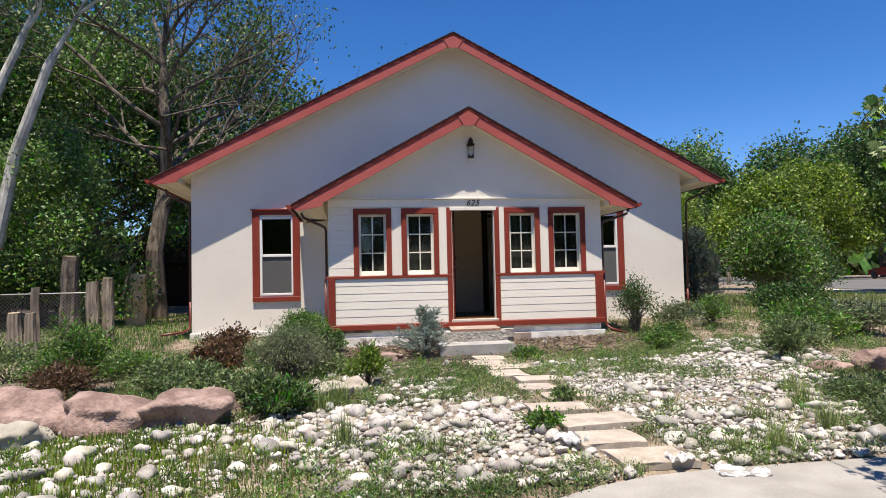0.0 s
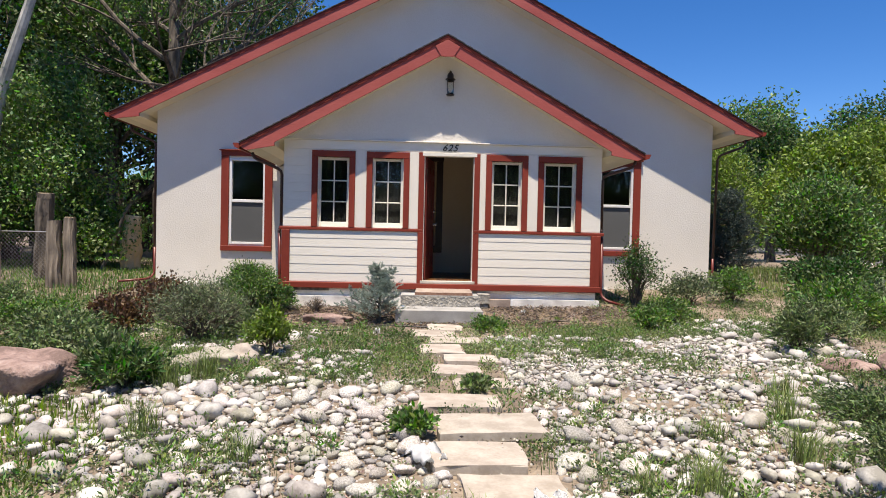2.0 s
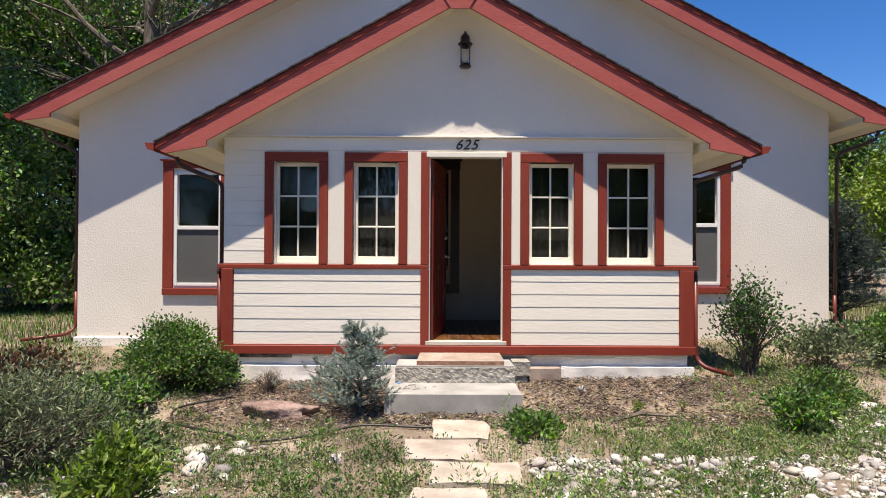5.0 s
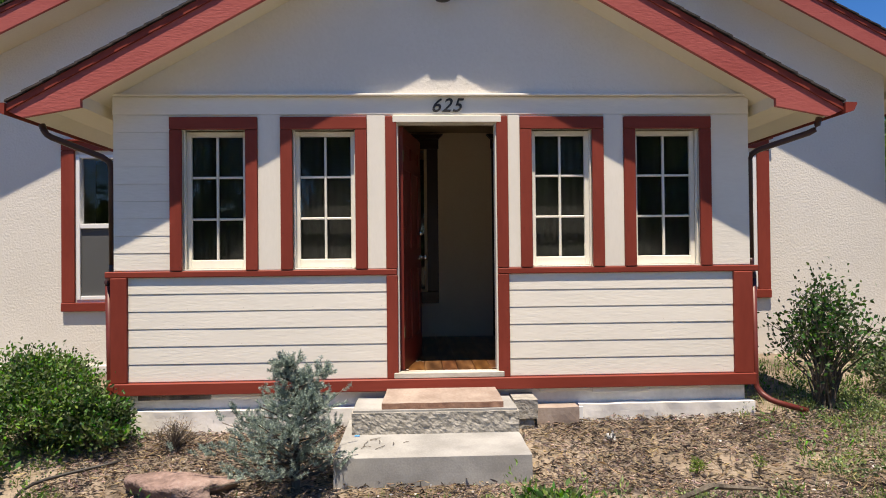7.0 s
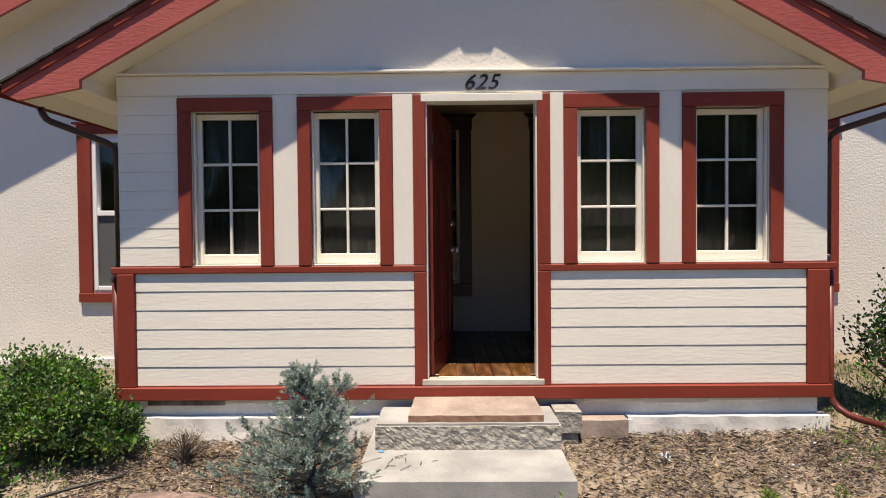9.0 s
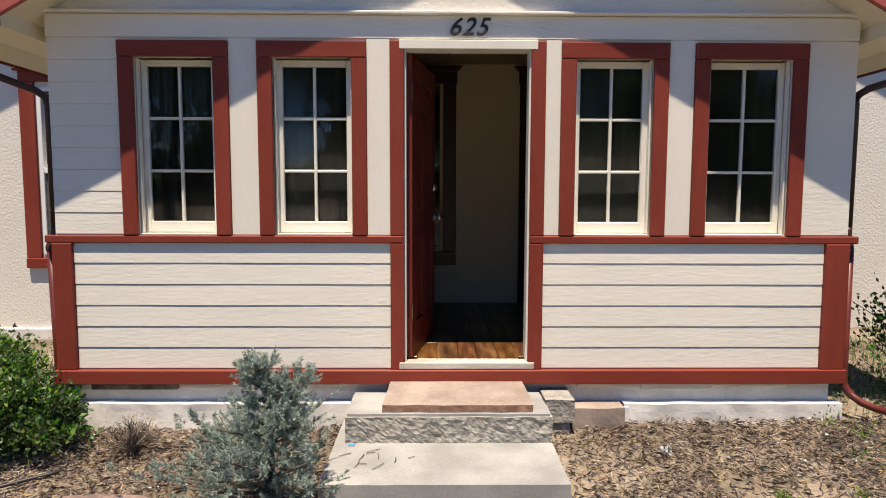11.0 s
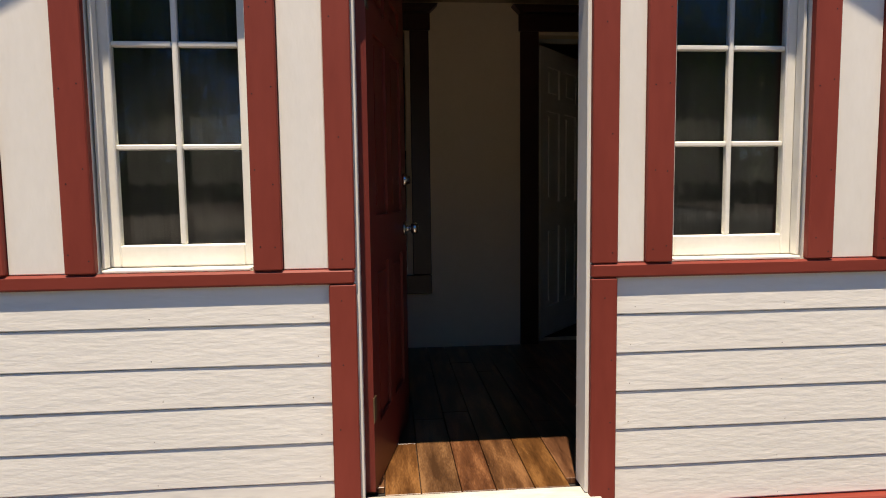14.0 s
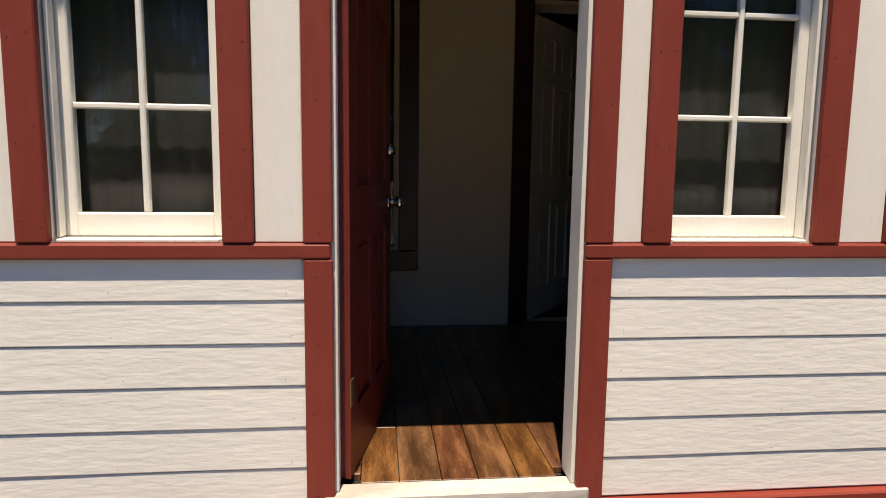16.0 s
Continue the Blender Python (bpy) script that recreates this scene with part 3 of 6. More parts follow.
for x0, x1 in ((-2.489, -2.46), (2.30, 2.329)):
    tagged(board("wall_inner", None, "plaster", x0, x1, 0.145, HY - 0.102, 0.931, 3.248, 0), kind="structure")
tagged(board("ceiling", None, "ceiling", -2.489, 2.329, 0.112, HY - 0.006, 3.25, 3.29, 0, "porch ceiling, darker tan than the walls"), kind="structure")


def crowned_casing(name, label, x0, x1, z0, z1, sill):
    t = empty(name, label, "window" if sill else "doorway", (0, 0, 0))
    y = HY - 0.10
    board("casing", t, "maroon", x0, x0 + 0.125, y - 0.025, y - 0.001, z0, z1 - 0.16, 0.004)
    board("casing", t, "maroon", x1 - 0.125, x1, y - 0.025, y - 0.001, z0, z1 - 0.16, 0.004)
    board("head", t, "maroon", x0 - 0.01, x1 + 0.01, y - 0.03, y - 0.001, z1 - 0.158, z1 - 0.05, 0.004)
    prism_part("crown", [(x0 - 0.01, z1 - 0.049), (x1 + 0.01, z1 - 0.049), (x1 + 0.06, z1), (x0 - 0.06, z1)], y - 0.08, y - 0.001, "maroon", t)
    if sill:
        board("sill", t, "maroon", x0 + 0.0, x1 + 0.0, y - 0.04, y - 0.001, z0 - 0.13, z0 - 0.001, 0.004)
    return t


tw = crowned_casing("inner_window", "old inner window with a dark maroon crowned casing", -1.10, -0.003, 1.44, 3.22, True)
board("frame", tw, "maroon", -0.949, -0.161, HY - 0.05, HY - 0.02, 2.22, 2.28, 0.003)
bm = bmesh.new()
box(bm, -0.95, -0.16, HY - 0.03, HY - 0.026, 1.461, 3.059)
part("pane", bm, "glass", tw)
crowned_casing("inner_doorway", "doorway with a dark maroon crowned casing", 0.612, 1.63, 0.932, 3.22, False)


def panel_door(name, label, category, hinge, width, height, angle, material, left):
    """A six-panel door, hinged at its left edge and turned open."""
    d = empty(name, label, category, hinge)
    d.rotation_euler = (0, 0, radians(angle))
    t = 0.022
    st = 0.11
    cols = [(st, width / 2 - 0.05), (width / 2 + 0.05, width - st)]
    rows = [(0.22, 0.80), (0.98, 1.62), (1.72, height - 0.13)]
    bm = bmesh.new()
    for s in (-1, 1):
        wall_grid(bm, 0, width, 0, height, s * t - (0.012 if s > 0 else 0), s * t + (0 if s > 0 else 0.012), [(a, b, c, e) for a, b in cols for c, e in rows])
    part("leaf", bm, material, d, left)
    for a, b in cols:
        for c, e in rows:
            bm = bmesh.new()
            box(bm, a, b, -0.009, 0.009, c, e)
            prism(bm, [(a + 0.035, c + 0.035), (b - 0.035, c + 0.035), (b - 0.035, e - 0.035), (a + 0.035, e - 0.035)], -0.017, 0.017)
            part("panel", bm, material, d)
    bm = bmesh.new()
    for x0, x1 in ((0, 0.012), (width - 0.012, width)):
        box(bm, x0 + 0.0005, x1 - 0.0005, -t + 0.0005, t - 0.0005, 0.001, height - 0.001)
    box(bm, 0.012, width - 0.012, -t + 0.0005, t - 0.0005, 0.0005, 0.012)
    box(bm, 0.012, width - 0.012, -t + 0.0005, t - 0.0005, height - 0.012, height - 0.0005)
    part("edge", bm, material, d)
    return d


def turned(bm, prof, at, axis="-y"):
    """A turned shape: radii along an axis."""
    n = 14
    rings = []
    for h, r in prof:
        ring = []
        for k in range(n):
            a = 2 * math.pi * k / n
            c, s = r * math.cos(a), r * math.sin(a)
            p = {"-y": (c, -h, s), "z": (c, s, h), "y": (c, h, s)}[axis]
            ring.append(bm.verts.new(Vector(at) + Vector(p)))
        rings.append(ring)
    for a, b in zip(rings, rings[1:]):
        for k in range(n):
            bm.faces.new((a[k], a[(k + 1) % n], b[(k + 1) % n], b[k]))
    bm.faces.new(rings[0][::-1])
    bm.faces.new(rings[-1])


fd = panel_door("front_door", "barn-red six-panel front door standing open", "door", (-0.375, 0.085, 0.934), 0.755, 1.955, 79, "door", "red six-panel leaf")
for z, big in ((0.90, True), (1.117, False)):
    bm = bmesh.new()
    turned(bm, [(0, 0.032), (0.008, 0.032), (0.010, 0.014), (0.03, 0.013), (0.036, 0.024), (0.055, 0.027), (0.064, 0.018)] if big else [(0, 0.03), (0.012, 0.029), (0.02, 0.02), (0.03, 0.018)], (0.695, -0.0225, z))
    part("door_knob" if big else "deadbolt", bm, "steel", fd, "bright steel knob" if big else "bright steel deadbolt", smooth=True)
for z in (0.30, 1.72):
    board("hinge", fd, "brass", -0.012, 0.030, -0.027, -0.0225, z - 0.045, z + 0.045, 0.001, "worn brass hinge")
idr = panel_door("inner_door", "white six-panel inner door standing ajar", "door", (0.765, HY + 0.02, 0.94), 0.72, 2.06, 50, "white", "white six-panel leaf")
bm = bmesh.new()
turned(bm, [(0, 0.03), (0.008, 0.03), (0.010, 0.012), (0.03, 0.012), (0.036, 0.022), (0.055, 0.025), (0.062, 0.016)], (0.66, -0.0225, 1.02))
part("door_knob", bm, "bronze", idr, "dark bronze knob", smooth=True)
dome = empty("ceiling_lamp", "flush ceiling lamp with a frosted glass bowl and a bronze rim", "lamp", (-0.09, 1.10, 3.25))
bm = bmesh.new()
turned(bm, [(-0.001, 0.165), (-0.02, 0.172), (-0.045, 0.165), (-0.05, 0.15)], (0, 0, 0), "z")
part("rim", bm, "bronze", dome, smooth=True)
bm = bmesh.new()
turned(bm, [(-0.051, 0.148), (-0.075, 0.140), (-0.10, 0.115), (-0.118, 0.075), (-0.125, 0.03)], (0, 0, 0), "z")
part("bowl", bm, "opal", dome, smooth=True)
bm = bmesh.new()
turned(bm, [(-0.126, 0.015), (-0.14, 0.012), (-0.148, 0.004)], (0, 0, 0), "z")
part("finial", bm, "bronze", dome, smooth=True)
# blinds added at all four windows to keep daylight off the porch floor
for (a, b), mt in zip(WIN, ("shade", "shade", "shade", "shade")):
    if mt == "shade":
        sh = empty("darkening_blind", "dark fabric blind added behind the glass to darken panes and room", "blind", (0, 0, 0), "blinds")
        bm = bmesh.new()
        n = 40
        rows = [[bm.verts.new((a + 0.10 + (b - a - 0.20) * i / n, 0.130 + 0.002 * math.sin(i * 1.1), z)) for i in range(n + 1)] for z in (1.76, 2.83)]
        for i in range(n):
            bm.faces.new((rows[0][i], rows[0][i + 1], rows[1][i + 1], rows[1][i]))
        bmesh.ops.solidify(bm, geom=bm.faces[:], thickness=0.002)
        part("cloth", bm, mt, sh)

# ---- lantern, number, pipes ----
lan = empty("porch_lantern", "dark bronze wall lantern with seeded glass on the porch gable", "lamp", (-0.025, -0.013, 4.03))
bm = bmesh.new()
turned(bm, [(0, 0.055), (0.014, 0.055), (0.018, 0.03), (0.05, 0.018)], (0, 0, 0.06))
tube(bm, [(0, -0.05, 0.06), (0, -0.075, 0.10), (0, -0.085, 0.13)], 0.011, 6)
part("backplate", bm, "bronze", lan, smooth=True)
bm = bmesh.new()
turned(bm, [(0.055, 0.078), (0.065, 0.078), (0.085, 0.052), (0.13, 0.050), (0.15, 0.042), (0.175, 0.018), (0.197, 0.012)], (0, -0.09, 0), "z")
part("cap", bm, "bronze", lan, smooth=True)
bm = bmesh.new()
turned(bm, [(-0.187, 0.060), (-0.172, 0.066), (-0.168, 0.050)], (0, -0.09, 0), "z")
part("base", bm, "bronze", lan, smooth=True)
for k in range(4):
    a = math.pi / 4 + k * math.pi / 2
    bm = bmesh.new()
    tube(bm, [(0.06 * math.cos(a), -0.09 + 0.06 * math.sin(a), -0.17), (0.068 * math.cos(a), -0.09 + 0.068 * math.sin(a), 0.058)], 0.006, 5)
    part("bar", bm, "bronze", lan)
bm = bmesh.new()
turned(bm, [(-0.167, 0.048), (0.054, 0.056)], (0, -0.09, 0), "z")
part("glass", bm, "glass", lan, smooth=True).visible_shadow = False

num = bpy.data.curves.new("house_number", "FONT")
num.offset = 0.001
num.body, num.size, num.extrude, num.shear, num.bevel_depth, num.space_character = "625", 0.152, 0.004, 0.35, 0.0005, 1.1
tmp = bpy.data.objects.new("tmp", num)
scene.collection.objects.link(tmp)
tmp.matrix_world = pose(-0.128, -0.020, 2.985, 90, 0, 0)
bpy.context.view_layer.update()
dg = bpy.context.evaluated_depsgraph_get()
me = bpy.data.meshes.new_from_object(tmp.evaluated_get(dg))
me.transform(tmp.matrix_world)
bpy.data.objects.remove(tmp)
me.materials.clear()
me.materials.append(M["hose"])
tagged(new("house_number", me), "black slanted house number 625 over the door", "sign")


def pipe(name, label, parts, r=0.024):
    t = empty(name, label, "downspout", (0, 0, 0), "downspouts")
    for nm, mt, pts in parts:
        bm = bmesh.new()
        tube(bm, pts, r, 8, twist=0.39)
        part(nm, bm, mt, t, smooth=True)


def bend(pts):
    """Rounds the corners of a run of pipe."""
    pts = [Vector(p) for p in pts]
    out = [pts[0]]
    for a, b, c in zip(pts, pts[1:], pts[2:]):
        r = min(0.07, (b - a).length * 0.45, (c - b).length * 0.45)
        p, q = b + (a - b).normalized() * r, b + (c - b).normalized() * r
        out += [p, (p + b * 2 + q) / 4, q]
    return out + [pts[-1]]


pipe("downspout", "brown metal downspout, painted red below, at the porch corner", [
    ("elbow", "gutter", bend([(-3.05, -0.16, 2.86), (-3.02, -0.16, 2.78), (-2.64, 0.06, 2.62), (-2.64, 0.06, 1.80)])),
    ("pipe", "gutter", bend([(-2.64, 0.06, 1.80), (-2.64, 0.06, 1.75), (-2.665, 0.03, 1.66), (-2.655, 0.03, 1.64)])),
    ("lower_pipe", "pipe_red", bend([(-2.655, 0.03, 1.64), (-2.655, 0.05, 0.86), (-2.66, 0.0, 0.60)]))])
pipe("downspout", "brown metal downspout, painted red below, at the porch corner", [
    ("elbow", "gutter", bend([(2.93, -0.16, 2.90), (2.90, -0.16, 2.80), (2.475, 0.05, 2.66), (2.475, 0.05, 1.80)])),
    ("pipe", "gutter", bend([(2.475, 0.05, 1.80), (2.475, 0.05, 1.75), (2.482, 0.03, 1.66), (2.482, 0.03, 1.64)])),
    ("lower_pipe", "pipe_red", bend([(2.482, 0.03, 1.64), (2.482, 0.02, 0.75), (2.54, -0.08, 0.67), (2.80, -0.16, 0.60)]))])
pipe("downspout", "brown metal downspout on the house corner", [
    ("elbow", "gutter", bend([(5.84, 2.0, 3.62), (5.82, 2.0, 3.50), (5.40, 2.22, 3.32), (5.385, 2.26, 1.3)])),
    ("lower_pipe", "pipe_red", bend([(5.385, 2.26, 1.3), (5.385, 2.26, 0.92), (5.45, 2.15, 0.83), (5.85, 1.9, 0.78)]))])
pipe("downspout", "brown metal downspout on the house corner", [
    ("elbow", "gutter", bend([(-5.95, 2.3, 3.62), (-5.93, 2.3, 3.50), (-5.50, 2.36, 3.30), (-5.50, 2.34, 1.3)])),
    ("lower_pipe", "pipe_red", bend([(-5.50, 2.34, 1.3), (-5.50, 2.34, 0.78), (-5.55, 2.2, 0.70), (-5.90, 1.75, 0.68)]))])
for y0, y1, x, z, nm in ((P_FY - 0.03, HY - 0.1, P_L, P_EZ, "porch gutter"), (P_FY - 0.03, HY - 0.1, P_R, P_EZ, "porch gutter"), (H_FY, 13.2, H_L, H_EZ, "house gutter"), (H_FY, 13.2, H_R, H_EZ, "house gutter")):
    s = -1 if x < 0 else 1
    prism_part("gutter", [(x + s * 0.005, z - 0.03), (x + s * 0.095, z - 0.03), (x + s * 0.095, z - 0.045), (x + s * 0.07, z - 0.095), (x + s * 0.005, z - 0.115)], y0, y1, "red_h", house, "red metal gutter")

# ---- steps ----
def rough_block(name, x0, x1, y0, y1, z0, z1, material, parent, amp=0.008, label="", seg=0.05, front=0.0):
    bm = bmesh.new()
    box(bm, x0, x1, y0, y1, z0, z1)
    for ax, (a, b) in enumerate(((x0, x1), (y0, y1), (z0, z1))):
        n = max(1, min(72, int((b - a) / seg)))
        for k in range(1, n):
            c = [0, 0, 0]
            c[ax] = a + (b - a) * k / n
            nn = [0, 0, 0]
            nn[ax] = 1
            bmesh.ops.bisect_plane(bm, geom=bm.verts[:] + bm.edges[:] + bm.faces[:], plane_co=c, plane_no=nn)
    for v in bm.verts:
        p = v.co.copy()
        k = amp
        v.co += k * Vector((noise.noise(p * 7), noise.noise(p * 7 + Vector((9, 0, 0))), noise.noise(p * 7 + Vector((0, 9, 0))) * 0.5))
        if front and abs(p.y - y0) < 1e-4:
            v.co.y -= k * front * (noise.noise(p * 26) + 0.7 * noise.noise(p * 61))
    return part(name, bm, material, parent, label)


steps = empty("front_steps", "two concrete steps with a pink sandstone slab on top", "steps", (0, 0, 0))
rough_block("lower_step", -0.785, 0.475, -1.00, -0.02, 0.25, 0.572, "step_concrete", steps, 0.003, "plain grey concrete step", 0.1)
rough_block("upper_step", -0.725, 0.475, -0.47, -0.05, 0.55, 0.725, "rough_concrete", steps, 0.006, "crumbling concrete step", 0.013, 1.4)
rough_block("cement_top", -0.715, 0.465, -0.455, -0.05, 0.722, 0.740, "step_concrete", steps, 0.004, "smooth cement top", 0.05)
slab_top = rough_block("slab", -0.512, 0.372, -0.43, -0.048, 0.742, 0.784, "redslab", steps, 0.0035, "pink sandstone slab", 0.03, 1)
for v in slab_top.data.vertices:
    v.co.z += (v.co.y + 0.43) * 0.07
    v.co.x *= 1 - 0.12 * (v.co.y + 0.43)
slab_top.data.materials.append(M["sandedge"])
for f in slab_top.data.polygons:
    f.material_index = int(f.normal.z < 0.6)
cb = empty("rubble_blocks", "broken concrete blocks against the foundation", "block", (0, 0, 0))
rough_block("block", 0.48, 0.655, -0.22, 0.02, 0.60, 0.745, "rough_concrete", cb, 0.012)
rough_block("block", 0.49, 0.63, -0.20, 0.02, 0.42, 0.595, "rough_concrete", cb, 0.012)
sb = empty("sandstone_block", "squared sandstone block beside the steps", "block", (0, 0, 0))
rough_block("stone", 0.665, 1.00, -0.13, 0.02, 0.42, 0.66, "redslab", sb, 0.008)

rough_block("foundation_ledge", 1.02, X1, -0.05, 0.029, 0.40, 0.66, "found", porch, 0.011, "chipped white foundation ledge", 0.045)
rough_block("foundation_ledge", X0 + 0.02, -0.72, -0.05, 0.029, 0.36, 0.665, "found", porch, 0.011, "chipped white foundation ledge", 0.045)
sticker = board("paper_scrap", None, "plastic", 1.005, 1.045, -0.075, -0.060, 0.53, 0.65, 0.002)
tagged(sticker, "small white and teal paper scrap against the foundation", "litter")

rl = random.Random(8)
bm = bmesh.new()
for k in range(9):
    x, y, a, l = rl.uniform(-0.62, -0.30), rl.uniform(-0.82, -0.58), rl.uniform(0, 3.1), rl.uniform(0.02, 0.05)
    tube(bm, [(x - l * math.cos(a), y - l * math.sin(a), 0.577), (x, y, 0.580), (x + l * math.cos(a + 0.3), y + l * math.sin(a + 0.3), 0.577)], 0.0022, 4)
tagged(part("twig_litter", bm, "bark"), "short dark twigs lying on the concrete step", "litter")
M["blue"] = plain("blue_plastic", (0.03, 0.30, 0.75), 0.5)
tagged(board("plastic_scrap", None, "blue", -0.70, -0.665, -0.515, -0.49, 0.574, 0.580, 0.002), "small bright blue plastic scrap on the concrete step", "litter")

# ---- ground ----
def axis(lo, hi, step, far):
    a = list(np.arange(lo, hi + 1e-6, step))
    left, right, d = [], [], step
    while a[0] - (sum(left) if left else 0) > -far:
        d *= 1.35
        left.append(d)
    d = step
    while a[-1] + (sum(right) if right else 0) < far:
        d *= 1.35
        right.append(d)
    l, r = [], []
    x = a[0]
    for d in left:
        x -= d
        l.append(x)
    x = a[-1]
    for d in right:
        x += d
        r.append(x)
    return np.array(l[::-1] + a + r)


gx, gy = axis(-10, 10, 0.11, 2500), axis(-8, 3, 0.11, 2500)
X, Y = np.meshgrid(gx, gy)
Z = ground_z(X, Y)
near = (np.abs(X) < 10) & (Y > -7.0) & (Y < 4)
bump = np.array([noise.noise(Vector((x * 0.9, y * 0.9, 0))) * 0.03 + noise.noise(Vector((x * 4, y * 4, 3))) * 0.012 for x, y in zip(X[near], Y[near])])
Z[near] += bump
under = (X > -5.3) & (X < 5.2) & (Y > 2.4) & (Y < 12.9)
Z[under] = 0.5
pad = (Y < -6.95) & (X > -30)
Z[pad] -= 0.03
V = np.stack([X, Y, Z], -1).reshape(-1, 3)
nx, ny = len(gx), len(gy)
I = (np.arange(ny - 1)[:, None] * nx + np.arange(nx - 1)[None, :]).reshape(-1, 1)
gr = raw("ground", V, np.concatenate([I, I + 1, I + nx + 1, I + nx], 1), "soil", smooth=True)
tagged(gr, "dry brown garden soil", "ground", kind="structure")

walkway = empty("pavement", "pale concrete pavement in front of the garden", "pavement", (0, 0, 0), kind="structure")
edges = [(-1.0, -7.40), (-0.55, -7.18), (-0.12, -7.04), (0.5, -6.99), (1.33, -6.99)]
def slab(pts, name="slab"):
    bm = bmesh.new()
    n = len(pts)
    b = [bm.verts.new((x, y, 0.10)) for x, y in pts]
    t = [bm.verts.new((x, y, 0.268)) for x, y in pts]
    bm.faces.new(t)
    bm.faces.new(b[::-1])
    for i in range(n):
        bm.faces.new((b[i], b[(i + 1) % n], t[(i + 1) % n], t[i]))
    bmesh.ops.bevel(bm, geom=[e for e in bm.edges if all(v.co.z > 0.2 for v in e.verts)], offset=0.008, segments=1, affect="EDGES")
    part(name, bm, "concrete", walkway)
slab(edges + [(1.20, -8.7), (-1.1, -8.7)])
for k in range(12):
    a, c = 1.345 + k * 1.5, 1.215 + k * 1.5
    slab([(a, -6.99), (a + 1.487, -6.99), (c + 1.487, -8.7), (c, -8.7)])
for k in range(8):
    a = -1.115 - k * 1.5
    slab([(a - 1.487, -7.55), (a, -7.42), (a, -8.7), (a - 1.487, -8.7)])
street = tagged(board("street", None, "asphalt", -60, 60, -19, -9.6, 0.05, 0.235, 0, "grey asphalt street"), category="road", kind="structure")
side = bmesh.new()
L = lambda y: 17.6 + 0.262 * y
pts = [(L(-60), -60), (L(-60) + 13, -60), (L(160) + 16, 160), (L(160), 160)]
b0 = [side.verts.new((x, y, 0.3)) for x, y in pts]
t0 = [side.verts.new((x, y, 0.635)) for x, y in pts]
side.faces.new(t0)
side.faces.new(b0[::-1])
for i in range(4):
    side.faces.new((b0[i], b0[(i + 1) % 4], t0[(i + 1) % 4], t0[i]))
tagged(part("road", side, "asphalt", None, "grey asphalt side street"), category="road", kind="structure")
line = empty("road_marking", "white painted line on the side street", "road marking", (0, 0, 0))
bm = bmesh.new()
for a, b in (((22.5, 21.5), (19.2, 12.4)), ((19.2, 12.4), (33, 15.5))):
    d = Vector((b[0] - a[0], b[1] - a[1], 0)).normalized()
    s = Vector((-d.y, d.x, 0)) * 0.22
    q = [Vector((*a, 0.641)) - s, Vector((*b, 0.641)) - s, Vector((*b, 0.641)) + s, Vector((*a, 0.641)) + s]
    bm.faces.new([bm.verts.new(p) for p in q])
part("stripe", bm, "line", line)


def car(at, rz, mat, label):
    c = empty("car", label, "car", at)
    c.rotation_euler = (0, 0, radians(rz))
    prism_part("body", [(-2.2, 0.35), (2.2, 0.35), (2.25, 0.75), (1.1, 0.92), (0.7, 0.95), (-1.9, 1.0), (-2.25, 0.8)], -0.85, 0.85, mat, c, bevel=0.05)
    prism_part("cabin", [(-1.6, 0.98), (0.9, 0.93), (0.3, 1.42), (-1.1, 1.45)], -0.72, 0.72, "board", c, bevel=0.05)
    for x in (-1.4, 1.4):
        for y in (-0.86, 0.66):
            bm = bmesh.new()
            tube(bm, [(x, y, 0.33), (x, y + 0.2, 0.33)], 0.33, 14)
            part("wheel", bm, "hose", c)


M["car_red"] = plain("car_red", (0.20, 0.012, 0.012), 0.25)
M["car_grey"] = plain("car_dark", (0.03, 0.035, 0.045), 0.25)
car((43.5, 37.0, 0.62), 80, "car_red", "dark red parked car across the side street")
car((51.0, 41.0, 0.62), 80, "car_grey", "dark parked car across the side street")

# ---- path stones ----
path = empty("stepping_stone_path", "path of rectangular buff sandstone slabs", "path", (0, 0, 0))
FLAGS = [(-0.34, 0.12, -1.92, -1.36), (-0.53, -0.01, -2.43, -1.99), (-0.33, 0.25, -2.90, -2.53), (-0.45, 0.0, -3.47, -3.0), (-0.22, 0.32, -3.94, -3.54), (-0.36, 0.10, -4.46, -4.02), (-0.18, 0.30, -4.90, -4.53), (-0.49, 0.14, -5.41, -5.02), (-0.36, 0.35, -5.98, -5.50), (-0.42, 0.16, -6.49, -6.05), (-0.25, 0.30, -6.93, -6.55)]
rng = random.Random(11)
